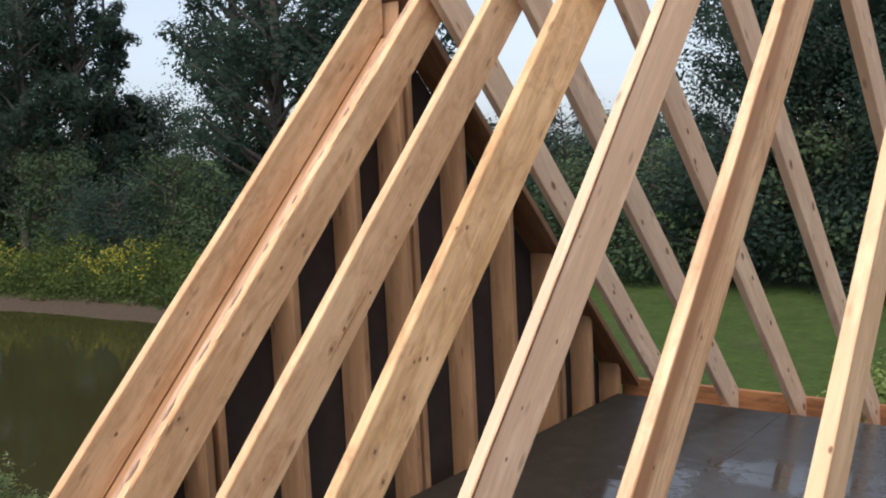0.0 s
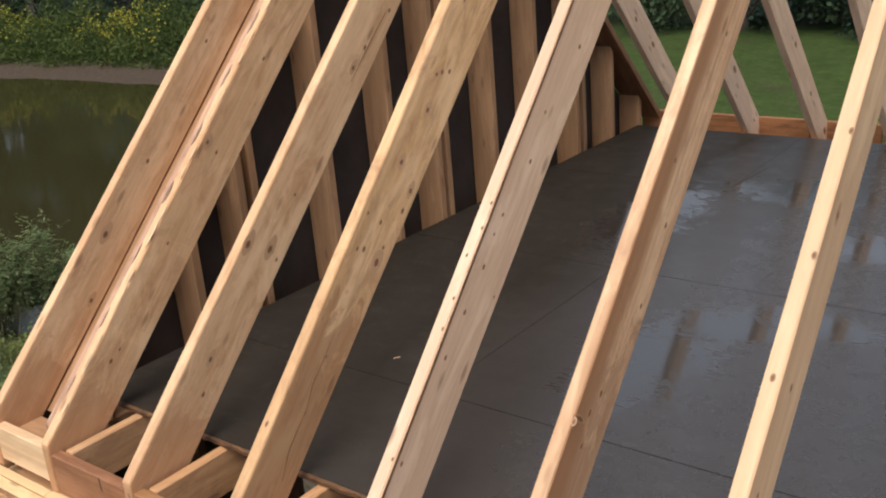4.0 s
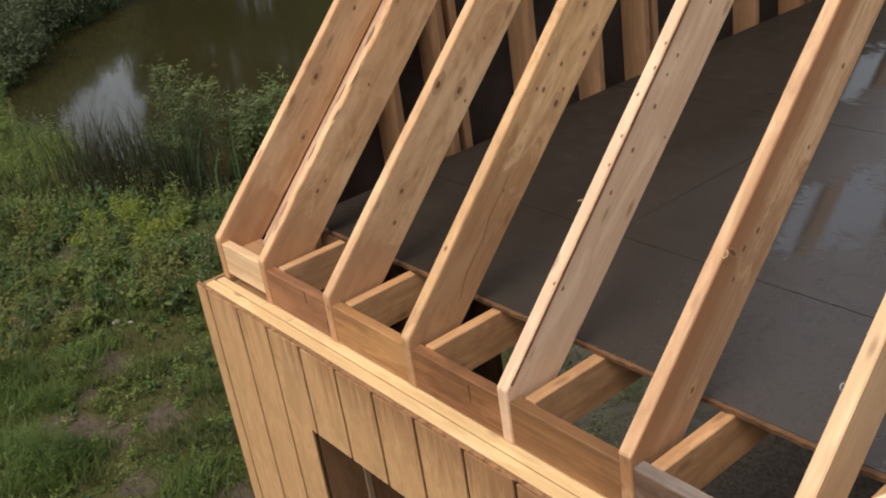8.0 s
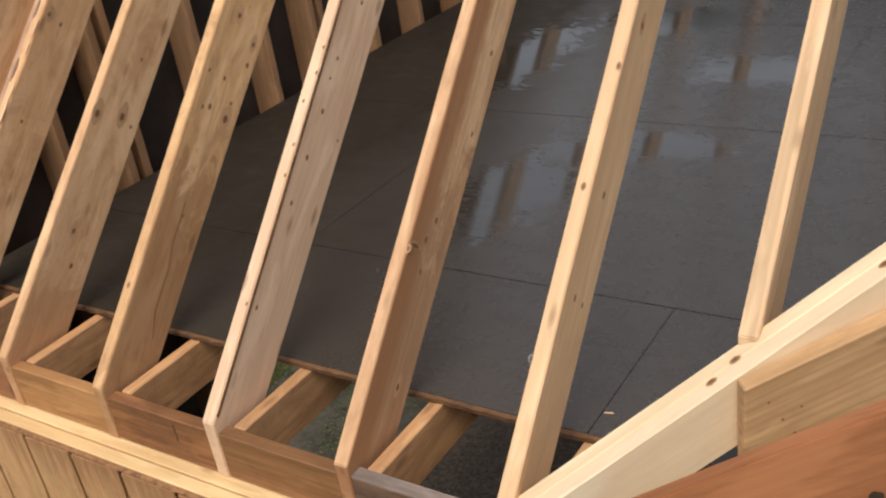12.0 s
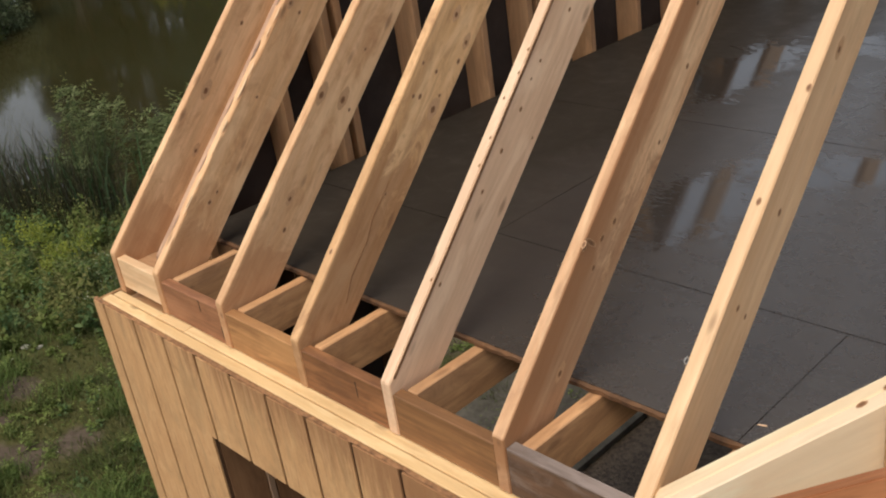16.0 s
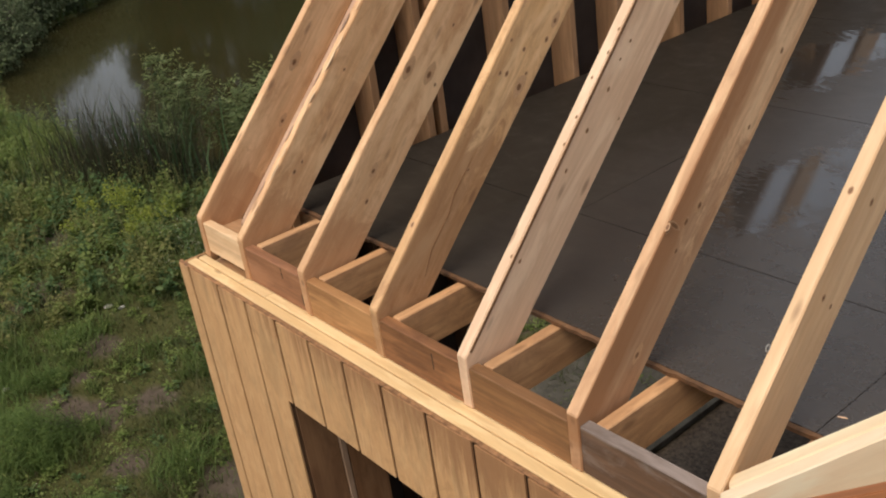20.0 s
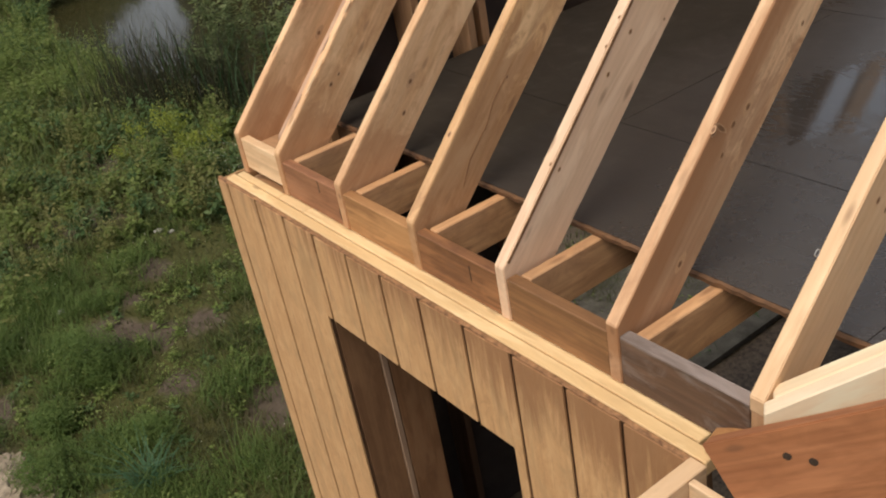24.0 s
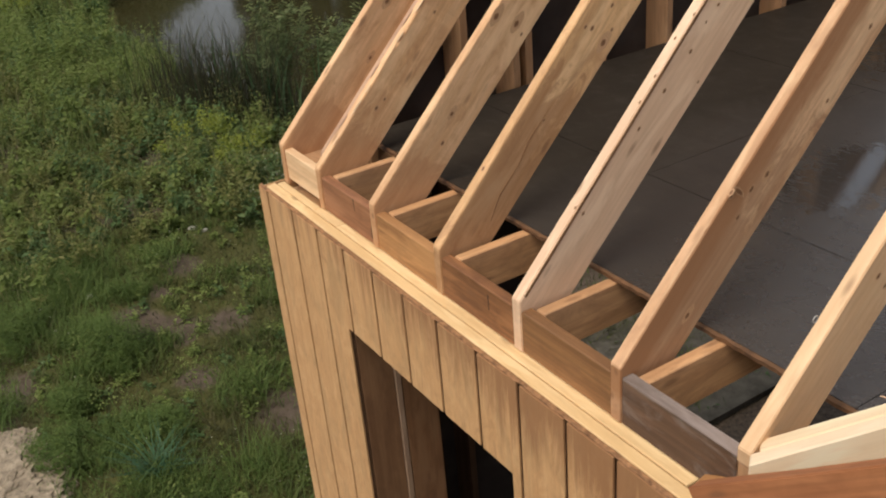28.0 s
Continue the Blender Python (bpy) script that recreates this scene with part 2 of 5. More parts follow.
STEEL = plain("nail_steel", (0.3, 0.3, 0.3), (0.45, 0.45, 0.44), 50, 0.4)


def knot_material():
    """Dark heart, paler rings, by the distance from the knot's own middle."""
    k = Mat("knot_wood", 0.6)
    tc = k.n("TexCoord")
    far = k.n("VectorMath")
    far.operation = "LENGTH"
    k.to(tc.outputs["Object"], far.inputs[0])
    wob = k.noise(k.coord((3.0, 3.0, 3.0)), 1.5, 3)
    r = k.math("ADD", far.outputs["Value"], k.math("MULTIPLY", k.math("SUBTRACT", wob, 0.5), 0.5))
    k.colour(k.ramp(r, [(0.1, (0.07, 0.032, 0.016)), (0.45, (0.17, 0.08, 0.036)), (0.7, (0.34, 0.185, 0.092)), (0.95, (0.56, 0.35, 0.2))]))
    return k.m


KNOT = knot_material()
HALO = plain("knot_stain", (0.44, 0.25, 0.13), (0.64, 0.41, 0.235), 40)
BROWNLINE = plain("brown_line_wood", (0.13, 0.063, 0.028), (0.3, 0.165, 0.08), 24)
SEAM = plain("check_wood", (0.16, 0.075, 0.033), (0.27, 0.14, 0.065), 24)
DARK = plain("crack", (0.03, 0.018, 0.012), (0.06, 0.035, 0.02), 60)


def deck_material():
    """Plywood soaked dark: a satin wet sheen all over, and a few shallow puddles with broken edges."""
    k = Mat("wet_plywood", 0.3)
    p = k.n("NewGeometry").outputs["Position"]
    mp = k.n("Mapping", Scale=(2.0, 16.0, 1.0))
    k.to(p, mp.inputs[0])
    grain = k.noise(mp.outputs[0], 1.0, 6, 0.65)
    col = k.ramp(grain, [(0.25, (0.033, 0.027, 0.022)), (0.75, (0.05, 0.042, 0.035))])
    cloud = k.noise(p, 1.3, 5, 0.6, 0.3)
    col = k.mix(k.ramp(cloud, [(0.4, 0.0), (0.7, 0.5)]), col, (0.06, 0.052, 0.045))
    scuff = k.noise(p, 9.0, 6, 0.7, 0.4)
    col = k.mix(k.ramp(scuff, [(0.54, 0.0), (0.7, 0.5)]), col, (0.09, 0.08, 0.07))
    where = k.n("SeparateXYZ")
    k.to(p, where.inputs[0])
    # Rises towards +X; steers colour and shine that imitate what the deck mirrors.
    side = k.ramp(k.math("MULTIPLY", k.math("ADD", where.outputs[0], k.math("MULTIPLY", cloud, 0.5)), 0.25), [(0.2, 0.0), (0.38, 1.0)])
    ragged = k.n("Mapping", Scale=(20.0, 95.0, 1.0))
    k.to(p, ragged.inputs[0])
    fringe = k.math("ADD", k.math("MULTIPLY", k.math("SUBTRACT", k.noise(ragged.outputs[0], 1.0, 4, 0.65), 0.5), 3.2), k.math("MULTIPLY", k.math("SUBTRACT", k.noise(p, 5.0, 6, 0.7), 0.5), 2.2))
    pool = None
    for x, y, rx, ry in PUDDLES:
        at = k.n("Mapping", Location=(-x / rx, -y / ry, 0.0), Scale=(1 / rx, 1 / ry, 0.0))
        k.to(p, at.inputs[0])
        far = k.n("VectorMath")
        far.operation = "LENGTH"
        k.to(at.outputs[0], far.inputs[0])
        near = k.math("SUBTRACT", 1.0, far.outputs["Value"])
        pool = near if pool is None else k.math("MAXIMUM", pool, near)
    wet = k.ramp(k.math("ADD", k.math("MULTIPLY", k.math("ADD", pool, fringe), 0.5), 0.5), [(0.54, 0.0), (0.6, 1.0)])
    # Reflection put into the colour: dark gable at -X, blue-grey sky at +X.
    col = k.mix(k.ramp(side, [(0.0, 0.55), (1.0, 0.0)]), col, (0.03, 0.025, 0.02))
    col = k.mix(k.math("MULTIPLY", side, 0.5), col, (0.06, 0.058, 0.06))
    k.colour(k.mix(k.math("MULTIPLY", wet, 0.5), col, (0.04, 0.036, 0.033)))
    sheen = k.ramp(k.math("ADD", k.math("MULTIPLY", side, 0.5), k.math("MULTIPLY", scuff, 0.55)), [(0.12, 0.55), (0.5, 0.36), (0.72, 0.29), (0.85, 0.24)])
    k.rough(k.mix(wet, sheen, (0.05, 0.05, 0.05)))
    rip = k.n("Mapping", Scale=(11.0, 48.0, 1.0))
    k.to(p, rip.inputs[0])
    k.bump(k.math("ADD", k.noise(rip.outputs[0], 1.0, 5, 0.65), k.math("MULTIPLY", grain, 0.4)), 0.11, 0.0022)
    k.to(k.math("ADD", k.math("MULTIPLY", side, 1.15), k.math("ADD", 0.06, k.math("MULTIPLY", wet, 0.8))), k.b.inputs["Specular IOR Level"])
    return k.m


PUDDLES = [(1.3, 1.36, 0.21, 0.32), (0.66, 2.7, 0.2, 0.5), (1.66, 1.85, 0.22, 0.12), (1.75, 2.65, 0.28, 0.2), (1.45, 1.72, 0.2, 0.13), (1.2, 3.3, 0.4, 0.2)]
DECK = deck_material()


def leaf_material(name, a, b, c, rough=0.55, patch=None, gloss=0.15, thinness=0.4):
    """Leaves and blades that differ one by one and, in patches, by where they grow."""
    k = Mat(name, rough)
    g = k.n("NewGeometry")
    col = k.ramp(g.outputs["Random Per Island"], [(0.0, a), (0.5, b), (1.0, c)])
    if patch:
        f = k.noise(g.outputs["Position"], 1.1, 4, 0.6)
        col = k.mix(k.ramp(f, [(0.46, 0.0), (0.66, 0.7)]), col, patch)
    k.colour(col)
    k.b.inputs["Specular IOR Level"].default_value = gloss
    thin, both = k.n("BsdfTranslucent"), k.n("MixShader", Fac=thinness)
    k.to(col, thin.inputs["Color"])
    k.to(k.b.outputs[0], both.inputs[1]).to(thin.outputs[0], both.inputs[2])
    k.to(both.outputs[0], k.t.nodes["Material Output"].inputs["Surface"])
    return k.m


# Bluer tint and high thinness stand in for haze over the far trees.
LEAF_FAR = leaf_material("tree_leaves", (0.062, 0.096, 0.078), (0.07, 0.106, 0.084), (0.078, 0.116, 0.09), 0.9, gloss=0.03, thinness=0.65)
LEAF_BANK = leaf_material("bank_shrub_leaves", (0.085, 0.115, 0.06), (0.11, 0.14, 0.075), (0.15, 0.175, 0.1), 0.8, gloss=0.05)
LEAF_GREY = leaf_material("willow_leaves", (0.065, 0.092, 0.078), (0.08, 0.108, 0.09), (0.1, 0.128, 0.1), 0.8)
LEAF_SHRUB = leaf_material("shrub_leaves", (0.148, 0.206, 0.054), (0.187, 0.251, 0.071), (0.264, 0.309, 0.11))
LEAF_MID = leaf_material("bush_leaves", (0.06, 0.09, 0.05), (0.072, 0.105, 0.055), (0.088, 0.12, 0.06), 0.85)
GRASSY = leaf_material("grass_blades", (0.053, 0.074, 0.027), (0.073, 0.094, 0.035), (0.14, 0.135, 0.06), patch=(0.115, 0.104, 0.052))
WEED = leaf_material("weed_leaves", (0.08, 0.128, 0.034), (0.105, 0.152, 0.042), (0.17, 0.195, 0.065), patch=(0.115, 0.135, 0.045))
BUSHY = leaf_material("seeding_weed_leaves", (0.15, 0.173, 0.053), (0.208, 0.219, 0.076), (0.3, 0.289, 0.116))
LEAF_HERB = leaf_material("blue_green_leaves", (0.081, 0.147, 0.059), (0.118, 0.192, 0.077), (0.177, 0.236, 0.096))
STRAW = leaf_material("fine_grass", (0.11, 0.15, 0.05), (0.155, 0.185, 0.068), (0.27, 0.25, 0.13))
TWIG = leaf_material("twigs", (0.042, 0.038, 0.024), (0.06, 0.06, 0.034), (0.09, 0.084, 0.048), 0.7)
CATTAIL = leaf_material("cattail_blades", (0.045, 0.085, 0.038), (0.06, 0.11, 0.046), (0.085, 0.13, 0.058))
REED = leaf_material("reed_blades", (0.035, 0.056, 0.028), (0.058, 0.085, 0.042), (0.1, 0.095, 0.05))
LEAF_DEEP = leaf_material("feathery_leaves", (0.095, 0.152, 0.043), (0.121, 0.184, 0.051), (0.159, 0.215, 0.063))
BANKGOLD = leaf_material("bank_goldenrod_flowers", (0.33, 0.31, 0.05), (0.43, 0.38, 0.055), (0.24, 0.27, 0.055))
BANKWEED = leaf_material("bank_weed_leaves", (0.07, 0.1, 0.028), (0.095, 0.13, 0.036), (0.13, 0.16, 0.046), 0.7, patch=(0.06, 0.09, 0.036))
GOLD = leaf_material("goldenrod_flowers", (0.26, 0.31, 0.06), (0.35, 0.38, 0.07), (0.2, 0.27, 0.06))
TUFT = leaf_material("coarse_grass_blades", (0.05, 0.12, 0.06), (0.075, 0.16, 0.085), (0.13, 0.22, 0.13))
LEAF_WILLOW = leaf_material("sapling_leaves", (0.12, 0.17, 0.07), (0.16, 0.21, 0.09), (0.26, 0.3, 0.15))
WHITEF = leaf_material("white_flowers", (0.42, 0.44, 0.32), (0.6, 0.6, 0.48), (0.5, 0.51, 0.38))
BARK = plain("bark", (0.06, 0.05, 0.04), (0.13, 0.11, 0.09), 9, 0.9, 0.6, 0.02)
STONE = plain("pale_stone", (0.35, 0.33, 0.3), (0.6, 0.58, 0.54), 20, 0.8)
SAND = plain("pale_sand", (0.14, 0.11, 0.075), (0.42, 0.35, 0.26), 19, 0.9, 0.7, 0.02)
GRAVEL = plain("gravel", (0.06, 0.043, 0.03), (0.24, 0.18, 0.125), 38, 0.8, 1.0, 0.02)


def ground_material():
    k = Mat("ground_cover", 0.9)
    g = k.n("NewGeometry")
    p = g.outputs["Position"]
    xyz = k.n("SeparateXYZ")
    k.to(p, xyz.inputs[0])
    fine, mid = k.noise(p, 9.0, 6, 0.7), k.noise(p, 0.8, 5, 0.6)
    soil = k.ramp(fine, [(0.3, (0.07, 0.054, 0.041)), (0.7, (0.135, 0.107, 0.083))])
    green = k.ramp(fine, [(0.3, (0.06, 0.062, 0.022)), (0.7, (0.1, 0.1, 0.036))])
    tufts = k.math("ADD", k.math("MULTIPLY", fine, 0.5), k.math("MULTIPLY", k.noise(p, 2.2, 6, 0.75), 0.5))
    lawn = k.ramp(tufts, [(0.38, (0.03, 0.05, 0.013)), (0.62, (0.066, 0.098, 0.028))])
    bare = k.n("Attribute")
    bare.attribute_name = "bare_soil"
    wild = k.mix(k.ramp(k.math("ADD", bare.outputs["Fac"], k.math("MULTIPLY", k.math("SUBTRACT", fine, 0.5), 0.8)), [(0.35, 0.0), (0.65, 1.0)]), green, soil)
    far = k.math("ADD", k.math("MULTIPLY", mid, 2.0), k.math("SUBTRACT", xyz.outputs[1], 8.0))
    col = k.mix(k.ramp(far, [(0.4, 0.0), (1.0, 1.0)]), wild, lawn)
    low = k.math("ADD", xyz.outputs[2], k.math("MULTIPLY", mid, 0.12))
    bank = k.math("MULTIPLY", k.ramp(low, [(0.26, 1.0), (0.4, 0.0)]), k.ramp(k.math("MULTIPLY", xyz.outputs[1], 0.05), [(0.6, 0.0), (0.7, 1.0)]))
    col = k.mix(bank, col, k.mix(1.0, soil, (0.72, 0.7, 0.68), "MULTIPLY"))
    k.b.inputs["Specular IOR Level"].default_value = 0.1
    k.colour(col).bump(fine, 0.8, 0.03)
    return k.m


GROUND = ground_material()


def water_material():
    k = Mat("pond_water", 0.06)
    k.b.inputs["Base Color"].default_value = (0.036, 0.032, 0.012, 1)
    p = k.n("NewGeometry").outputs["Position"]
    mp = k.n("Mapping", Scale=(1.6, 4.0, 1.0))
    k.to(p, mp.inputs[0])
    k.bump(k.noise(mp.outputs[0], 1.5, 4, 0.5), 0.06, 0.02)
    return k.m


WATER = water_material()

# ---- builders ----
PLACE = {}


def thing(name, at=(0, 0, 0), label="", category="", group="", kind=""):
    """An Empty that carries the parts of one thing."""
    ob = new(name)
    ob.empty_display_size = 0.1
    ob.matrix_basis = Matrix.Translation(at)
    PLACE[ob.name] = ob.matrix_basis.copy()
    return tagged(ob, label, category, group, kind)


def put(name, data, m, mat=None, parent=None, label=""):
    """A mesh object at the world pose m, under parent where there is one."""
    ob = new(name, data)
    if mat and not data.materials:
        data.materials.append(mat)
    if parent is not None:
        ob.parent = parent
        ob.matrix_parent_inverse = PLACE[parent.name].inverted()
    ob.matrix_basis = m
    PLACE[ob.name] = m.copy()
    if label:
        ob["label"] = label
    return ob


def mesh_of(bm, name):
    me = bpy.data.meshes.new(name)
    bm.to_mesh(me)
    bm.free()
    return me


def part(name, bm, mat, parent, label=""):
    return put(name, mesh_of(bm, name), Matrix(), mat, parent, label)


def prism(outline, thick, ease=0.0025):
    """A plank: an outline in (X, Z) with a thickness along Y, its edges eased."""
    bm = bmesh.new()
    half = thick / 2
    a = [bm.verts.new((x, -half, z)) for x, z in outline]
    b = [bm.verts.new((x, half, z)) for x, z in outline]
    bm.faces.new(a)
    bm.faces.new(b[::-1])
    for i in range(len(a)):
        j = (i + 1) % len(a)
        bm.faces.new((a[j], a[i], b[i], b[j]))
    bmesh.ops.recalc_face_normals(bm, faces=bm.faces)
    if ease:
        bmesh.ops.bevel(bm, geom=list(bm.edges), offset=ease, segments=1, affect="EDGES")
    return bm


BOARDS = {}


def board_mesh(length, thick, deep):
    """A straight board along X from 0, thick along Y, deep along Z, centred on X."""
    key = (round(length, 4), round(thick, 4), round(deep, 4))
    if key not in BOARDS:
        h = deep / 2
        BOARDS[key] = mesh_of(prism([(0, -h), (length, -h), (length, h), (0, h)], thick), "board")
    return BOARDS[key]


def along(a, b, up=(0, 0, 1)):
    """The pose at a whose X points to b and whose Z leans to up."""
    x = (Vector(b) - Vector(a)).normalized()
    y = Vector(up).cross(x).normalized()
    z = x.cross(y)
    m = Matrix((x, y, z)).transposed().to_4x4()
    m.translation = a
    return m


def board(name, a, b, thick, deep, mat, parent=None, up=(0, 0, 1), label=""):
    """A board from a to b along its middle line."""
    data = board_mesh((Vector(b) - Vector(a)).length, thick, deep).copy()
    return put(name, data, along(a, b, up), mat, parent, label)


def block(name, lo, hi, mat, parent=None, label="", ease=0.0025):
    """A box between two corners, lying along its longest side."""
    size = [hi[i] - lo[i] for i in range(3)]
    mid = [(hi[i] + lo[i]) / 2 for i in range(3)]
    k = size.index(max(size))
    a, b = list(mid), list(mid)
    a[k], b[k] = lo[k], hi[k]
    if k == 0:
        return board(name, a, b, size[1], size[2], mat, parent, label=label)
    if k == 1:
        return board(name, a, b, size[0], size[2], mat, parent, label=label)
    return board(name, a, b, size[0], size[1], mat, parent, up=(0, 1, 0), label=label)


def soup(name, verts, faces, mat, parent=None, label=""):
    """Many small faces in one mesh."""
    me = bpy.data.meshes.new(name)
    me.vertices.add(len(verts))
    me.vertices.foreach_set("co", np.asarray(verts, np.float32).ravel())
    faces = np.asarray(faces, np.int32)
    n, k = faces.shape
    me.loops.add(n * k)
    me.loops.foreach_set("vertex_index", faces.ravel())
    me.polygons.add(n)
    me.polygons.foreach_set("loop_start", np.arange(n, dtype=np.int32) * k)
    me.polygons.foreach_set("loop_total", np.full(n, k, np.int32))
    me.update(calc_edges=True)
    me.validate()
    return put(name, me, Matrix(), mat, parent, label)


RNG = np.random.default_rng(7)


def leaf_quads(centres, size, long=1.7, droop=0.4, rng=RNG, face=None, stray=0.45):
    """A pointed leaf of four corners at each centre, turned at random or, where face is given, about square to it."""
    n = len(centres)
    a = rng.normal(size=(n, 3))
    a[:, 2] -= droop
    if face is not None:
        f = face + rng.normal(0, stray, (n, 3))
        f /= np.linalg.norm(f, axis=1)[:, None]
        a -= f * np.sum(a * f, 1)[:, None]
    a /= np.linalg.norm(a, axis=1)[:, None]
    b = np.cross(a, rng.normal(size=(n, 3)) if face is None else f)
    b /= np.linalg.norm(b, axis=1)[:, None]
    s = size * rng.uniform(0.6, 1.3, (n, 1))
    v = np.stack([centres, centres + (a * 0.5 * long + b * 0.5) * s, centres + a * long * s, centres + (a * 0.5 * long - b * 0.5) * s], 1)
    return v.reshape(-1, 3), np.arange(4 * n).reshape(-1, 4)


def blades(base, height, lean, width, rng=RNG):
    """Bent grass blades, each of two quads folded into one pointed strip."""
    n = len(base)
    ang = rng.uniform(0, 2 * np.pi, n)
    out = np.c_[np.cos(ang), np.sin(ang), np.zeros(n)]
    side = np.c_[-np.sin(ang), np.cos(ang), np.zeros(n)] * (width / 2)
    h = height[:, None] * np.array([0, 0, 1.0])
    bend = out * (lean * height)[:, None]
    mid, tip = base + h * 0.6 + bend * 0.3, base + h * 0.95 + bend
    v = np.stack([base - side, base + side, mid + side * 0.8, mid - side * 0.8, tip + side * 0.1, tip - side * 0.1], 1).reshape(-1, 3)
    i = np.arange(n)[:, None] * 6
    return v, np.concatenate([i + [0, 1, 2, 3], i + [3, 2, 4, 5]])


# ---- ground, pond, distance ----
POND = np.array([(-8.1, 4.0), (-9.6, 3.0), (-14.0, 2.9), (-18.4, 4.0), (-20.6, 5.6), (-22.0, 7.6), (-26, 9.5), (-36, 11), (-38, 14.6), (-28, 15.4), (-24.7, 15.8), (-20.5, 16.0), (-14, 15.5), (-9, 13), (-7, 9), (-7.4, 6)])


def pond_distance(x, y):
    """Metres from the pond's edge, negative in the water."""
    p = np.stack([x, y], -1)
    best, inside = np.full(x.shape, 1e9), np.zeros(x.shape, bool)
    for a, b in zip(POND, np.roll(POND, -1, 0)):
        d = b - a
        s = np.clip(((p - a) @ d) / (d @ d), 0, 1)
        best = np.minimum(best, np.linalg.norm(p - a - s[..., None] * d, axis=-1))
        cross = (a[1] > y) != (b[1] > y)
        with np.errstate(divide="ignore", invalid="ignore"):
            inside ^= cross & (x < (b[0] - a[0]) * (y - a[1]) / (b[1] - a[1] + 1e-12) + a[0])
    return np.where(inside, -best, best)


def ground_height(x, y):
    d = pond_distance(x, y)
    s = np.clip(d / 2.2, 0, 1)
    z = np.where(d > 0, 0.35 * s * s * (3 - 2 * s), np.maximum(-0.8, 0.35 * d))
    ripple = 0.035 * np.sin(x * 1.7 + 1.3 * np.sin(y * 0.9)) * np.sin(y * 1.9 + x * 0.4) + 0.02 * np.sin(x * 4.1 + y * 3.3)
    far = np.clip((np.hypot(x, y) - 45) / 120, 0, 1)
    hut = np.clip(np.maximum(np.abs(x - 2.5) - 3.2, np.abs(y - 2.3) - 2.6), 0, 1)
    return z + ripple * np.clip(d, 0, 1) * (1 - far) * hut


BARE = [(-4.7, 0.6, 0.27), (-3.6, 0.6, 0.25), (-3.98, -0.05, 0.34), (-4.35, 0.28, 0.16), (-2.3, 0.5, 0.28), (-8.7, 0.0, 0.5), (-6.4, 0.1, 0.3), (-5.6, -0.5, 0.3), (-3.0, -1.5, 0.7), (-2.4, -2.4, 0.8), (-3.75, 0.2, 0.28), (-3.72, -1.06, 0.35), (-2.2, 0.45, 0.3), (-3.0, 0.1, 0.22)]


def bare_soil(x, y):
    """How bare the ground is, from 0 to 1."""
    w = np.zeros(x.shape)
    for px, py, r in BARE:
        w = np.maximum(w, np.exp(-(((x - px) ** 2 + (y - py) ** 2 * 1.6) / (r * r))))
    s = np.sin(x * 1.3 + 2 * np.sin(y * 0.7)) + np.sin(y * 1.7 + x * 0.6 + 1.0) + 0.7 * np.sin(x * 3.1 - y * 2.3)
    return np.maximum(w, np.clip((-s - 1.15) * 0.6, 0, 0.75))


def graded(lo, hi, near_lo, near_hi, step):
    """Even steps in the near stretch, growing ones out to the horizon."""
    mid = list(np.arange(near_lo, near_hi + step / 2, step))
    left, right, d = [], [], step
    x = near_lo
    while x > lo:
        d = min(d * 1.13, max(0.5, d * 1.13 if abs(x) > 45 else 0.4))
        x -= d
        left.append(x)
    x, d = near_hi, step
    while x < hi:
        d = min(d * 1.13, max(0.5, d * 1.13 if abs(x) > 45 else 0.4))
        x += d
        right.append(x)
    return np.array(left[::-1] + mid + right)


def build_ground():
    xs, ys = graded(-900, 900, -12, 4, 0.14), graded(-900, 900, -4, 8, 0.14)
    gx, gy = np.meshgrid(xs, ys)
    v = np.stack([gx, gy, ground_height(gx, gy)], -1).reshape(-1, 3)
    w = len(xs)
    i = np.arange(len(ys) - 1)[:, None] * w + np.arange(w - 1)[None]
    f = np.stack([i, i + 1, i + w + 1, i + w], -1).reshape(-1, 4)
    ob = soup("ground", v, f, GROUND)
    ob.data.polygons.foreach_set("use_smooth", np.ones(len(f), bool))
    soil = ob.data.attributes.new("bare_soil", "FLOAT", "POINT")
    soil.data.foreach_set("value", bare_soil(v[:, 0], v[:, 1]).astype(np.float32))
    tagged(ob, "rough weedy ground with bare soil patches and mown lawn beyond", "ground", kind="structure")
    bm = bmesh.new()
    bmesh.ops.create_grid(bm, x_segments=2, y_segments=2, size=1)
    for q in bm.verts:
        q.co = (-22 + q.co.x * 18, 9.5 + q.co.y * 10, 0.0)
    tagged(put("water", mesh_of(bm, "water"), Matrix(), WATER), "still brown-green pond water mirroring trees and sky", "pond", kind="structure")


build_ground()

# ---- the framed building ----
SLOPE, RIDGE, TIP = 1.02, 2.31, 3.0
CS = 1 / math.sqrt(1 + SLOPE * SLOPE)
SN = SLOPE * CS
DEEP, THICK = 0.145, 0.038
PLATE = 2.833
DECKTOP = 2.992
BAY = 0.4064
RAFTER_X = [-0.315] + [BAY * i for i in range(13)]


def roof_z(y):
    return TIP + SLOPE * y


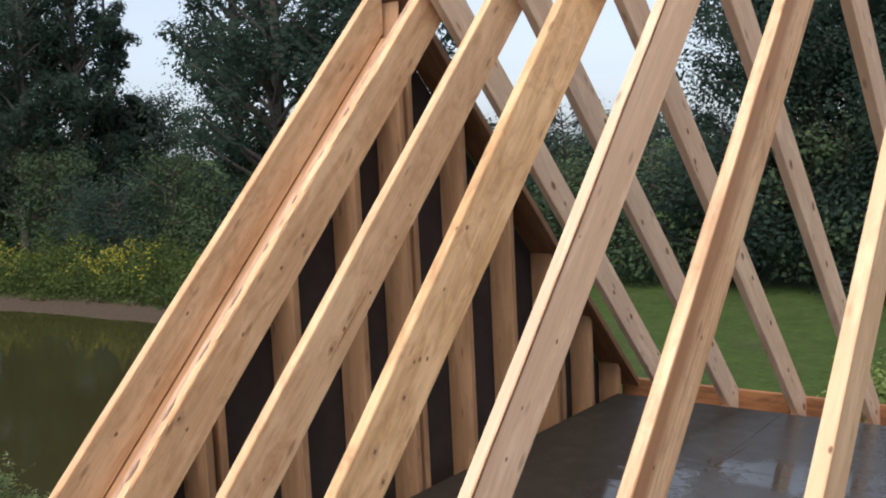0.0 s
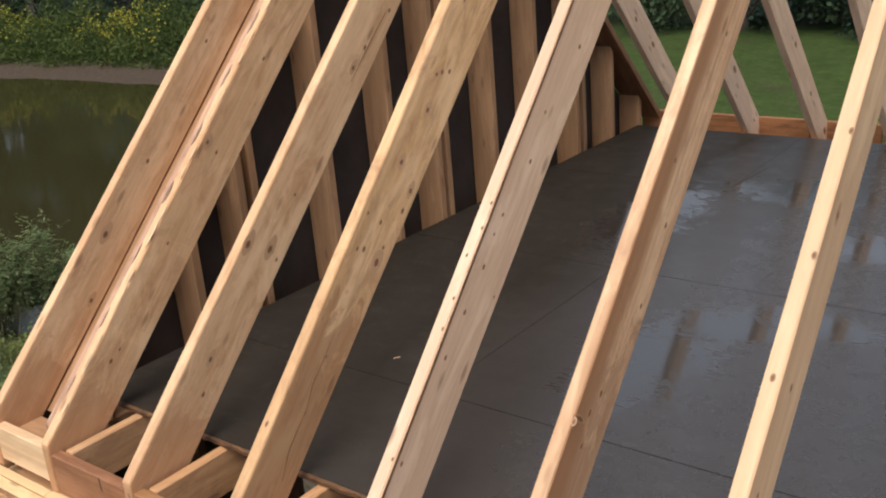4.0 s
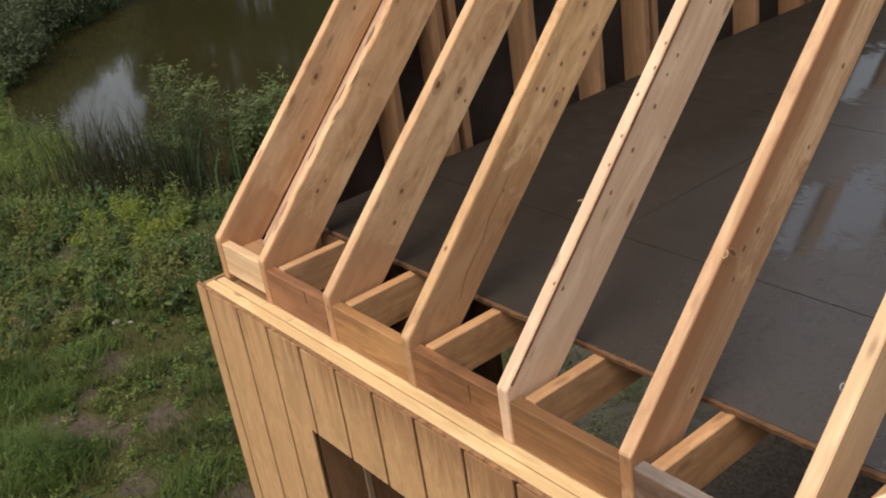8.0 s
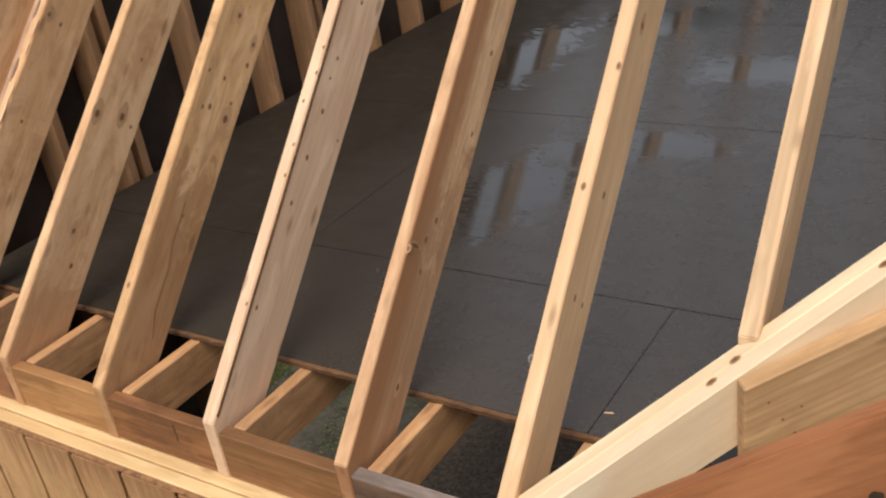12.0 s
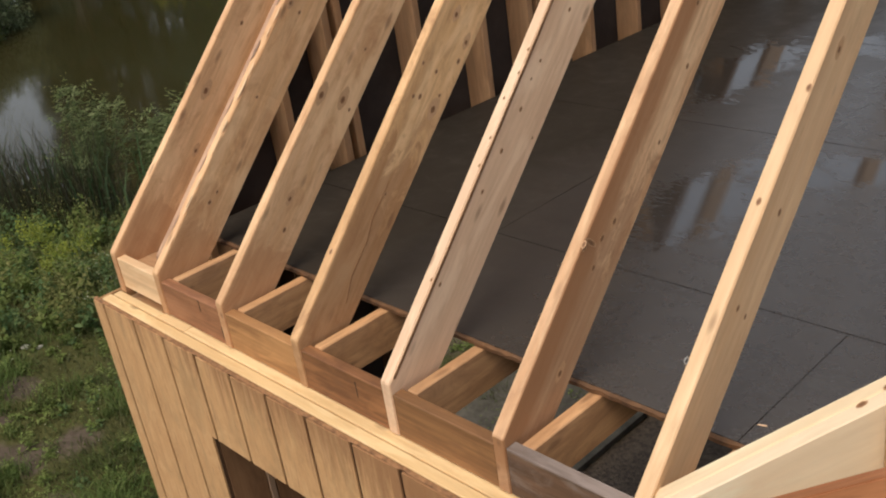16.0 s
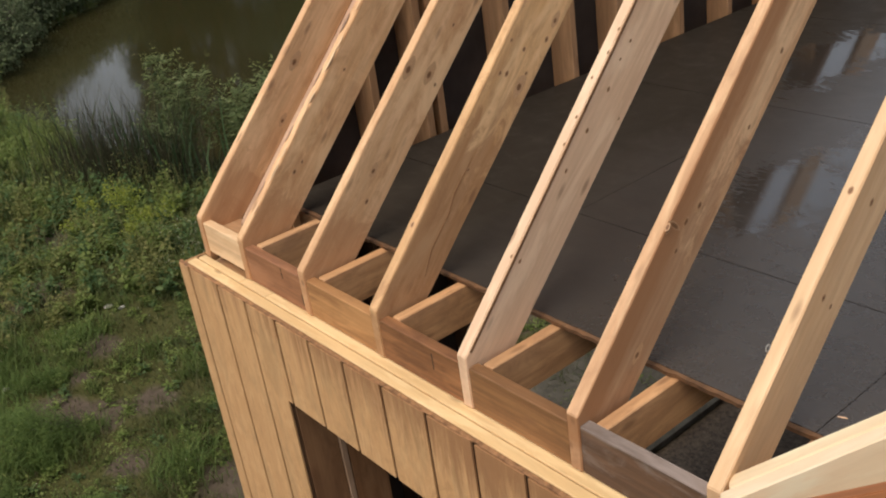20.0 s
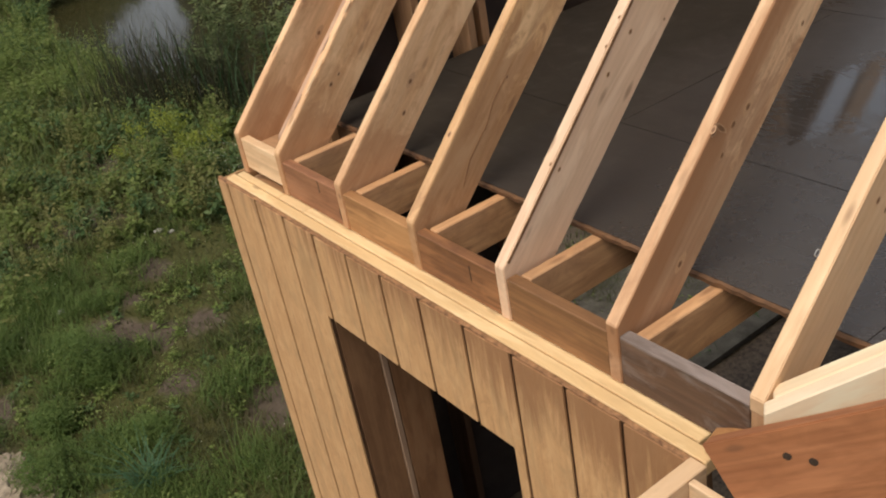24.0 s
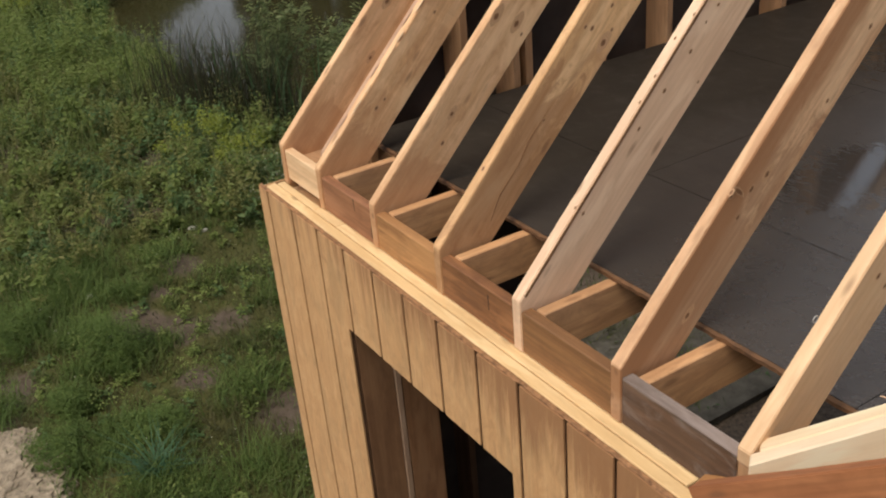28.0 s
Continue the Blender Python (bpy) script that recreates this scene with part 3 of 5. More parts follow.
def wander(points, step=0.16, amount=0.0012, seed=1.0):
    """Breaks the long sides of an outline into short ones that are not quite straight."""
    out = []
    for i, p in enumerate(points):
        q = points[(i + 1) % len(points)]
        n = max(1, int(math.dist(p, q) / step))
        for k in range(n):
            x, z = p[0] + (q[0] - p[0]) * k / n, p[1] + (q[1] - p[1]) * k / n
            if k:
                z += amount * 2 * noise.noise(Vector((x * 2.3, seed, 0.0))) + amount * noise.noise(Vector((x * 9.0, seed, 4.0)))
            out.append((x, z))
    return out


def plank(outline, thick, seed=1.0, amount=0.0012, wane=0.0):
    """A sawn plank whose edges wander a little; wane eats the top of its -Y side."""
    bm = bmesh.new()
    ring = wander(outline, 0.045 if wane > 0.004 else 0.16, seed=seed, amount=amount)
    half = thick / 2
    top = max(z for _, z in ring)
    a, b = [], []
    for x, z in ring:
        bite = wane * abs(noise.noise(Vector((x * 9.0, seed, 9.0))) + 0.5 * noise.noise(Vector((x * 31.0, seed, 2.0)))) * 2.2 if z > top - 0.012 else 0.0
        a.append(bm.verts.new((x, -half + bite * 0.8, z - bite)))
        b.append(bm.verts.new((x, half, z)))
    bm.faces.new(a), bm.faces.new(b[::-1])
    for i in range(len(a)):
        j = (i + 1) % len(a)
        bm.faces.new((a[j], a[i], b[i], b[j]))
    bmesh.ops.recalc_face_normals(bm, faces=bm.faces)
    sharp = [g for g in bm.edges if len(g.link_faces) == 2 and g.calc_face_angle() > 0.5]
    bmesh.ops.bevel(bm, geom=sharp, offset=0.0025, segments=2, affect="EDGES")
    bmesh.ops.triangulate(bm, faces=[g for g in bm.faces if len(g.verts) > 4])
    return bm


def rafter_mesh(foot, seat, deep=DEEP, seed=1.0, wane=0.0, head=RIDGE + 0.16):
    """A rafter's outline along its slope: plumb foot cut, level seat, plumb head cut."""
    drop = deep / CS
    low = lambda y: roof_z(y) - drop
    pts = [(foot, roof_z(foot)), (head, roof_z(head)), (head, low(head))]
    if seat is not None and low(foot) < seat:
        pts += [(foot + (seat - low(foot)) / SLOPE, seat), (foot, seat)]
    else:
        pts += [(foot, low(foot))]
    flat = [((y - foot) * CS + (z - roof_z(foot)) * SN, -(y - foot) * SN + (z - roof_z(foot)) * CS) for y, z in pts]
    return mesh_of(plank(flat, THICK, seed, wane=wane), "rafter")


def warp(me, lean, deep):
    """Leans a rafter's top edge to -X of the place along its length, and its bottom edge less, as a board twists in drying."""
    for q in me.vertices:
        down = min(1.0, -q.co.z / deep)
        q.co.y += lean * q.co.x * (1.0 - 0.55 * down)
        q.co.z *= 1.0 + 0.4 * lean * q.co.x / deep
    me.update()
    return me


def warped(u, v, lean, deep):
    """How far that moves a point of the broad face: across, and in depth."""
    return lean * u * (1.0 - 0.55 * min(1.0, -v / deep)), v * (1.0 + 0.4 * lean * u / deep)


LEAN = [0.0, 0.0, 0.002, 0.022, 0.015, 0.008, 0.005]


def rafter_pose(x, foot, far=False):
    """Where a rafter of the near or the far slope stands; x is its face towards the valley."""
    y, side = (2 * RIDGE - foot, -1) if far else (foot, 1)
    m = Matrix(((0, -side, 0), (side * CS, 0, -side * SN), (SN, 0, CS))).to_4x4()
    m.translation = (x - THICK / 2, y, roof_z(foot))
    return m


bm = bmesh.new()
rim = [bm.verts.new((math.cos(i * 0.4488) * (1 + 0.12 * math.sin(i * 2.7)), 0, math.sin(i * 0.4488) * (1 + 0.1 * math.cos(i * 1.9)))) for i in range(14)]
hub = bm.verts.new((0, -0.5, 0))
for i in range(14):
    bm.faces.new((hub, rim[i], rim[(i + 1) % 14]))
bmesh.ops.recalc_face_normals(bm, faces=bm.faces)
KNOT_MESH = mesh_of(bm, "knot")
RED_KNOT_MESH = KNOT_MESH.copy()
STAIN_MESH = KNOT_MESH.copy()


def knot(parent, m, u, v, long, high, top=False, lean=0.0, deep=DEEP, mat=KNOT, name="knot"):
    """A knot on the broad face, or on the top edge, of a plank at the pose m."""
    if top:
        local = Matrix.Translation((u, v + lean * u, 0.0004)) @ Matrix.Rotation(-math.pi / 2, 4, "X")
    else:
        across, v = warped(u, v, lean, deep)
        tilt = math.atan2(0.55 * lean * u, deep)
        local = Matrix.Translation((u, across - THICK / 2 - 0.0004, v)) @ Matrix.Rotation(-tilt, 4, "X") @ Matrix.Rotation(math.atan(lean), 4, "Z")
    shape = KNOT_MESH if mat is KNOT else STAIN_MESH if mat is HALO else RED_KNOT_MESH
    return put(name, shape, m @ local @ Matrix.Diagonal((long, 0.0004 if mat is HALO else 0.0012, high, 1)), mat, parent)


RAFTERS = [
    (PINE, 0.165, "tan gable rafter at the end of the roof frame"),
    (PINE, 0.17, "pine rafter with a rough waney top edge"),
    (PINE, 0.176, "pinkish pine rafter with two large knots"),
    (DAMP, 0.168, "pine rafter with a cluster of dark knots"),
    (TAN, 0.162, "pale grey-tan rafter with a dark line along its face"),
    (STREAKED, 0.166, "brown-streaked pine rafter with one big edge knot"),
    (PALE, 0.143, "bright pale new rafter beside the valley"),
]
FACE_KNOTS = {
    0: [(0.7, -0.056), (0.48, -0.126), (1.0, -0.072), (1.5, -0.06)],
    1: [(1.08, -0.027), (0.305, -0.07), (1.07, -0.078), (0.72, -0.065), (1.9, -0.093), (1.74, -0.082), (1.45, -0.082), (0.35, -0.08)],
    2: [(0.757, -0.018), (0.784, -0.106), (0.768, -0.148), (1.444, -0.104), (1.53, -0.113), (1.7, -0.143), (0.974, -0.105), (0.405, -0.075), (0.305, -0.107), (1.93, -0.129), (2.07, -0.12)],
    3: [(0.816, -0.038), (0.921, -0.024), (0.817, -0.126), (0.827, -0.062), (0.923, -0.081), (0.866, -0.128), (1.112, -0.065), (0.994, -0.142), (1.41, -0.06), (0.51, -0.088), (1.3, -0.08), (1.43, -0.075), (1.45, -0.1), (1.67, -0.049), (1.06, -0.14), (1.9, -0.03)],
    4: [(0.792, -0.141), (0.838, -0.055), (1.165, -0.079), (0.988, -0.052), (0.928, -0.047), (0.707, -0.049), (0.58, -0.042), (1.31, -0.064), (1.87, -0.03), (1.55, -0.1), (0.3, -0.03)],
    5: [(0.6, -0.083), (0.47, -0.075), (1.052, -0.12), (0.841, -0.132), (0.2, -0.113), (1.2, -0.06), (1.6, -0.1)],
    6: [(0.706, -0.067), (0.47, -0.05), (0.465, -0.095), (1.1, -0.05)],
}
CHECKS = {3: [(0.16, -0.118, 0.36, -0.095, 0.0028), (0.34, -0.1, 0.55, -0.08, 0.002)], 2: [(1.4, -0.12, 1.7, -0.132, 0.002)]}
TOP_KNOTS = {5: [(0.505, 0.022)], 6: [(0.978, 0.012), (0.7, 0.0), (1.28, 0.015)], 2: [(1.89, 0.012)], 3: [(1.87, 0.015), (0.28, 0.0)], 4: [(0.993, 0.013), (0.921, 0.014), (0.722, 0.01), (0.841, 0.0), (0.639, 0.012), (0.301, 0.012)]}
for i, x in enumerate(RAFTER_X[:7]):
    mat, deep, label = RAFTERS[i]
    m = rafter_pose(x, 0.0)
    shape = rafter_mesh(0.0, PLATE + (0.129 if i == 6 else 0.002), deep, i * 3.7, 0.0045 if i == 1 else 0.0012, RIDGE + (0.16 if i else -0.001))
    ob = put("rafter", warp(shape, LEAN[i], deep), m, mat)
    tagged(ob, label, "rafter", "roof rafters")
    for k, (u, v) in enumerate(FACE_KNOTS[i]):
        big = 0.019 if (i, k) in ((2, 0), (2, 1), (0, 0), (3, 2)) else 0.008 + 0.005 * ((k * 7 + i * 3) % 4) / 3
        big *= 0.72 if i == 4 else 1.0
        knot(ob, m, u, v, big * 1.0, big * 0.62, False, LEAN[i], deep)
        if big > 0.0125:
            knot(ob, m, u + big * 0.3, v, big * 2.3, big * 0.95, False, LEAN[i], deep, HALO, "stain")
    for u, v in TOP_KNOTS.get(i, ()):
        knot(ob, m, u, -v, 0.0065 if i == 4 else 0.011, 0.004 if i == 4 else 0.0065, True, LEAN[i], deep)
    if i == 1:
        for k in range(34):
            u, w, t = 0.12 + k * 0.075, 0.02 + 0.035 * ((k * 37) % 11) / 11, 0.003 + 0.004 * ((k * 23) % 7) / 7
            bark = k % 3 == 1
            flake = prism([(-w, -t * 0.4), (-w * 0.3, -t), (w * 0.6, -t * 0.7), (w, 0), (w * 0.4, t), (-w * 0.5, t * 0.8)], 0.0016, 0)
            side = 0.013 if bark else -0.0135 + 0.003 * ((k * 13) % 5) / 5
            put("bark_patch" if bark else "raw_sliver", mesh_of(flake, "flake"), m @ Matrix.Translation((u, side, 0.0006)) @ Matrix.Rotation(math.pi / 2, 4, "X"), BARKY if bark else PALE, ob, "grey-brown scrap of bark" if bark else "pale torn sliver")
    if i == 5:
        for u, v, long, high in ((0.52, -0.026, 0.008, 0.026), (0.545, -0.062, 0.014, 0.008), (0.503, -0.009, 0.014, 0.008)):
            knot(ob, m, u, v, long, high, False, LEAN[i], deep)
    if i in CHECKS:
        for u0, v0, u1, v1, wide in CHECKS[i]:
            bow = 0.3 * (v1 - v0) + 0.006
            line = [(u0, v0), (u0 * 0.6 + u1 * 0.4, v0 * 0.6 + v1 * 0.4 + bow + wide * 0.6), (u1, v1), (u0 * 0.6 + u1 * 0.4, v0 * 0.6 + v1 * 0.4 + bow - wide * 0.6)]
            check = mesh_of(prism(wander(line, 0.05, 0.002, u0 * 9), 0.002, 0), "check")
            put("check", warp(check, LEAN[i], deep), m @ Matrix.Translation((0, -THICK / 2 - 0.0002, 0)), SEAM, ob, "brown drying crack in the board")
    if i == 4:
        # Thin dark strip laid along the face, just below the top edge.
        crack = prism(wander([(0.02, -0.003), (3.3, -0.003), (3.3, -0.0105), (0.02, -0.0115)], 0.1, 0.0012, 6.0), 0.002, 0)
        put("split", warp(mesh_of(crack, "split"), LEAN[i], deep), m @ Matrix.Translation((0, -THICK / 2 - 0.0002, 0)), BROWNLINE, ob, "dark brown line along the rafter")
sister = rafter_mesh(0.042, PLATE + 0.002, 0.15, 91.0, 0.003, RIDGE + 0.12)
lowered = rafter_pose(RAFTER_X[1] - THICK - 0.0015, 0.042)
lowered.translation.z -= 0.006
lowered.translation.x += 0.006
sister.transform(Matrix.Diagonal((1, 0.68, 1, 1)))
tagged(put("rafter", sister, lowered, BARKED), "pinkish waney rafter doubled against its neighbour", "rafter", "roof rafters")
VALLEY = (2.03, 0.752, 0.767)
for x in RAFTER_X[7:]:
    foot = (x - VALLEY[0] - 0.02) * VALLEY[1] + 0.02
    if foot < RIDGE - 0.25:
        tagged(put("jack_rafter", rafter_mesh(foot, None, 0.142, x), rafter_pose(x - 0.01, foot), FIGURED), "pale jack rafter landing on the valley rafter", "rafter", "roof rafters")
for i, x in enumerate(RAFTER_X[1:]):
    m = rafter_pose(x + 0.062, 0.0, True)
    ob = put("rafter", rafter_mesh(0.0, PLATE + 0.002, 0.165, 51 + i, 0.0, RIDGE + 0.16), m, TAN)
    tagged(ob, "knotty pine rafter of the opposite roof slope", "rafter", "roof rafters")
    dice = random.Random(70 + i)
    for k in range(8):
        u, v, size = 0.15 + 0.33 * k + dice.uniform(-0.12, 0.12), dice.uniform(-0.145, -0.02), dice.uniform(0.012, 0.026)
        put("knot", KNOT_MESH, m @ Matrix.Translation((u, THICK / 2 + 0.0004, v)) @ Matrix.Rotation(math.pi, 4, "Z") @ Matrix.Diagonal((size * 1.3, 0.0012, size * 0.7, 1)), KNOT, ob)
# valley rafter of two boards, with a board nailed to its face
flat = math.hypot(1, VALLEY[1])
hx, hy = 1 / flat, VALLEY[1] / flat
rise = VALLEY[2] / flat


def in_valley(run, z, off):
    """A point run metres along the valley in plan, off metres to its open side."""
    return Vector((VALLEY[0] + hx * run + hy * off, hy * run - hx * off, z))


def sloping(name, points, off, thick, mat, parent=None, label=""):
    """A board standing in the valley's upright plane; points are (run, z)."""
    (r0, z0), (r1, z1) = points[0], points[1]
    m = along(in_valley(r0, z0, off), in_valley(r1, z1, off))
    x, z = m.to_3x3().col[0], m.to_3x3().col[2]
    flatten = []
    for r, h in points:
        d = in_valley(r, h, off) - m.translation
        flatten.append((d.dot(x), d.dot(z)))
    return put(name, mesh_of(prism(flatten, thick, 0.003), name), m, mat, parent, label)


valley = thing("valley_rafter", (2.03, 0, PLATE), "doubled pale new valley rafter rising from the wall corner", "valley rafter")
run_end = 3.0 * flat
top = lambda r: TIP + 0.004 + rise * r
for off, back in ((-0.02, 0.018), (0.0195, 0.0)):
    sloping("board", [(back, top(back)), (run_end, top(run_end)), (run_end, top(run_end) - 0.235), (0.12, PLATE + 0.09), (back, PLATE + 0.09)], off, THICK, WHITE if off > 0 else CREAM, valley)
for r, o in ((0.725, 0.012), (0.46, -0.004), (0.41, 0.01)):
    spot = along(in_valley(r, top(r) + 0.0005, o), in_valley(r + 1, top(r + 1) + 0.0005, o)) @ Matrix.Rotation(-math.pi / 2, 4, "X")
    put("knot", KNOT_MESH, spot @ Matrix.Diagonal((0.013, 0.0012, 0.008, 1)), KNOT, valley)
tagged(
    sloping("nailed_board", [(0.447, 3.278), (2.2, 3.278 + 0.36 * 1.753), (2.2, 3.278 + 0.36 * 1.753 - 0.34), (0.447, 2.945)], 0.06, THICK, PLYGUS),
    "yellow-brown knotty board nailed to the valley rafter", "board",
)
nailed = bpy.data.objects["nailed_board"]
for u, v in ((0.03, -0.05), (0.04, -0.1), (0.05, -0.14), (0.08, -0.09), (0.04, -0.19)):
    put("nail", KNOT_MESH, PLACE["nailed_board"] @ Matrix.Translation((u, -THICK / 2 - 0.0004, v)) @ Matrix.Diagonal((0.004, 0.001, 0.004, 1)), DARK, nailed)
# first rafter of the wing roof
bm = plank([(0, 0), (3.4, 0), (3.4, -0.235), (0.0, -0.235)], THICK, 77.0, 0.002)
m = along((1.968, -0.1, 2.932), (2.968, -0.1, 2.932 + 0.818))
red = tagged(put("wing_rafter", mesh_of(bm, "wing_rafter"), m, CEDAR), "wide reddish-brown rafter with a square-cut end", "rafter")
for x, z in ((2.171, 3.027), (2.226, 3.048), (2.712, 3.4), (2.45, 3.16)):
    u = (x - 1.968) * 0.774 + (z - 2.932) * 0.633
    v = -(x - 1.968) * 0.633 + (z - 2.932) * 0.774
    knot(red, m, u, v, 0.012, 0.008, mat=DARK)

# joists, and blocks between the rafter feet
for x in RAFTER_X[1:]:
    tagged(block("joist", (x + 0.02, 0.041, PLATE + 0.002), (x + 0.058, 4.57, DECKTOP - 0.021), JOIST if x < 1.7 else STUD), "pine floor joist on edge under the plywood deck", "joist", "floor joists")
BLOCKS = [PALE, ROSE, HONEY, RAW, BROWN, GREY, PINE]
WORDS = ["pale short blocking between the end rafters", "reddish damp-stained wooden block between rafters", "yellow pine block between rafter feet", "dark reddish wooden block between rafters", "brown striped fir block between rafters", "grey weathered wooden block with paint smears"]
for i in range(6):
    lo, hi = RAFTER_X[i] + 0.001, RAFTER_X[i + 1] - THICK - 0.001
    z0, z1 = (PLATE + 0.028, 2.982) if i == 0 else (PLATE + 0.002, 2.969)
    tagged(block("blocking", (lo, 0.003, z0), (hi, 0.039, z1), BLOCKS[i]), WORDS[i], "blocking", "eave blocking")
    if i == 5:
        # Thin cap that gives the block's top a paler grey than its front.
        block("top_edge", (lo, 0.0035, z1 + 0.0002), (hi, 0.0385, z1 + 0.0025), GREYTOP, bpy.context.scene.objects["blocking.005"], "lilac-grey top edge")
tagged(block("blocking", (RAFTER_X[0] + 0.001, 0.041, PLATE + 0.002), (RAFTER_X[1] - 2 * THICK - 0.004, 0.16, 2.94), STUD), "brown wooden filler behind the end rafters' feet", "blocking", "eave blocking")
for i in range(12):
    lo, hi = RAFTER_X[i] + 0.001, RAFTER_X[i + 1] - THICK - 0.001
    tagged(block("blocking", (lo, 2 * RIDGE - 0.039, PLATE + 0.002), (hi, 2 * RIDGE - 0.003, 3.03), RAW), "reddish wooden block between far rafter feet", "blocking", "eave blocking")

for x, z0, z1 in ((0.244, 2.925, 2.968), (1.058, 2.9, 2.95), (0.36, 2.86, 2.9)):
    crack = prism([(x, z0), (x + 0.004, z0 - 0.004), (x + 0.003, z1), (x - 0.001, z1)], 0.001, 0)
    tagged(put("crack", mesh_of(crack, "crack"), Matrix.Translation((0, 0.0026, 0)), DARK), "short dark check in a wooden block", "crack")
bm = bmesh.new()
for i in range(16):
    a0, a1 = i * math.tau / 16, (i + 1) * math.tau / 16
    rows = []
    for a in (a0, a1):
        mid = Vector((0.0, math.cos(a) * 0.008, math.sin(a) * 0.008))
        out = mid.normalized()
        rows.append([bm.verts.new(mid + out * 0.0014 * math.cos(q) + Vector((0.0014 * math.sin(q), 0, 0))) for q in (0, 1.57, 3.14, 4.71)])
    for q in range(4):
        bm.faces.new((rows[0][q], rows[0][(q + 1) % 4], rows[1][(q + 1) % 4], rows[1][q]))
bmesh.ops.remove_doubles(bm, verts=bm.verts, dist=0.0002)
tagged(put("wire_ring", mesh_of(bm, "wire_ring"), Matrix.Translation((1.9925, 0.22, 3.232)), STEEL), "small bright wire ring hooked on a rafter", "ring")
for x, y, turn in ((2.075, 0.389, 0.3), (0.554, 0.985, 1.0)):
    chip = prism([(-0.011, 0), (0.012, 0), (0.008, 0.0025), (-0.007, 0.002)], 0.004, 0.0005)
    tagged(put("wood_chip", mesh_of(chip, "wood_chip"), pose(x, y, DECKTOP + 0.0003, 0, 0, math.degrees(turn)), TAN), "pale wood splinter lying on the wet deck", "wood chip", "chips on the deck")

# front wall: plates, studs, siding with a door opening
DOOR = (0.266, 1.272, 2.478)
BASE = 0.37
front = thing("wall_front", (0.8, 0, BASE), "front wall of grooved tan plywood siding with a door opening", "wall", kind="structure")
for a, b, y1 in ((-0.366, -0.04, 0.002), (-0.037, 0.14, 0.065), (0.143, 1.885, 0.065)):
    block("top_plate", (a, -0.03, PLATE - 0.038), (b, y1, PLATE - 0.002), YELLOW, front)
block("plate_edge", (-0.37, -0.075, PLATE - 0.04), (1.94, -0.037, PLATE + 0.001), YELLOW, front, "bright pale strip along the top of the wall")
block("lower_plate", (-0.366, -0.075, PLATE - 0.078), (1.885, 0.065, PLATE - 0.041), PINE, front)
# Darkened stud wood stands in for shade inside the wall and doorway.
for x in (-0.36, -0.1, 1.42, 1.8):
    block("stud", (x, -0.075, BASE), (x + THICK, 0.065, PLATE - 0.079), SHADESTUD, front)
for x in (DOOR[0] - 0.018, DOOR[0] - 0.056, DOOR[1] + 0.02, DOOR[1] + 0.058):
    block("jamb_stud", (x - 0.019, -0.072, BASE), (x + 0.017, 0.068, DOOR[2] - 0.002), SHADESTUD, front)
block("casing", (DOOR[0] - 0.045, 0.07, BASE), (DOOR[0] + 0.006, 0.094, 2.72), JAMB, front, "greyish tan edge strip")
block("door_post", (DOOR[0] - 0.04, 0.098, BASE), (DOOR[0] + 0.004, 0.25, 2.72), SHADESTUD, front)
block("header", (DOOR[0] - 0.06, -0.072, DOOR[2] + 0.002), (DOOR[1] + 0.06, 0.068, DOOR[2] + 0.24), SHADESTUD, front)
GROOVES = [-0.331, -0.106, 0.1, 0.305, 0.511, 0.709, 0.908, 1.117, 1.318, 1.52, 1.71]
ENDX = 1.93
for lo, hi, z0, z1 in ((-0.413, DOOR[0], 0.3, 2.82), (DOOR[0], DOOR[1], DOOR[2], 2.82), (DOOR[1], ENDX, 0.3, 2.82)):
    block("siding_backing", (lo, -0.0815, z0), (hi, -0.0765, z1), GROOVE, front)
edges = [-0.414] + [g for g in GROOVES if g < ENDX] + [ENDX]
for a, b in zip(edges, edges[1:]):
    a2, b2 = a + (0.007 if a > -0.4 else 0), b - (0.007 if b < ENDX else 0)
    spans = [(a2, b2, 0.3)]
    if a2 < DOOR[1] and b2 > DOOR[0]:
        spans = [(max(a2, DOOR[0]), min(b2, DOOR[1]), DOOR[2])]
        if a2 < DOOR[0]:
            spans.append((a2, DOOR[0], 0.3))
        if b2 > DOOR[1]:
            spans.append((DOOR[1], b2, 0.3))
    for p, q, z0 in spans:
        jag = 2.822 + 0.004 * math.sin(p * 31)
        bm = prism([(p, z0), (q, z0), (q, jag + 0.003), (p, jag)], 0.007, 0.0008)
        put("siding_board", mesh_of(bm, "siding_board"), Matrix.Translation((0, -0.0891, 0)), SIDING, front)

bm = bmesh.new()
rows = []
for k in range(118):
    x = -0.414 + (ENDX + 0.414) * k / 117
    fray = 0.003 * noise.noise(Vector((x * 38, 1.0, 2.0))) + 0.002 * noise.noise(Vector((x * 90, 5.0, 2.0)))
    rows.append([bm.verts.new((x, y, z)) for y, z in ((-0.0905 + fray, 2.8255), (-0.0905 + fray, 2.8285 + fray), (-0.0765, 2.83 + 0.5 * fray), (-0.0765, 2.8265))])
for p, q in zip(rows, rows[1:]):
    for k in range(4):
        bm.faces.new((p[k], q[k], q[(k + 1) % 4], p[(k + 1) % 4]))
bm.faces.new(rows[0]), bm.faces.new(rows[-1][::-1])
bmesh.ops.recalc_face_normals(bm, faces=bm.faces)
part("siding_lip", bm, FRAYED, front, "frayed dark brown top edge of the siding")

# end wall below the deck, with its wide opening, and the remaining sides
end = thing("wall_gable_low", (-0.4, 2.3, BASE), "lower end wall with tan siding and a door opening", "wall", kind="structure")
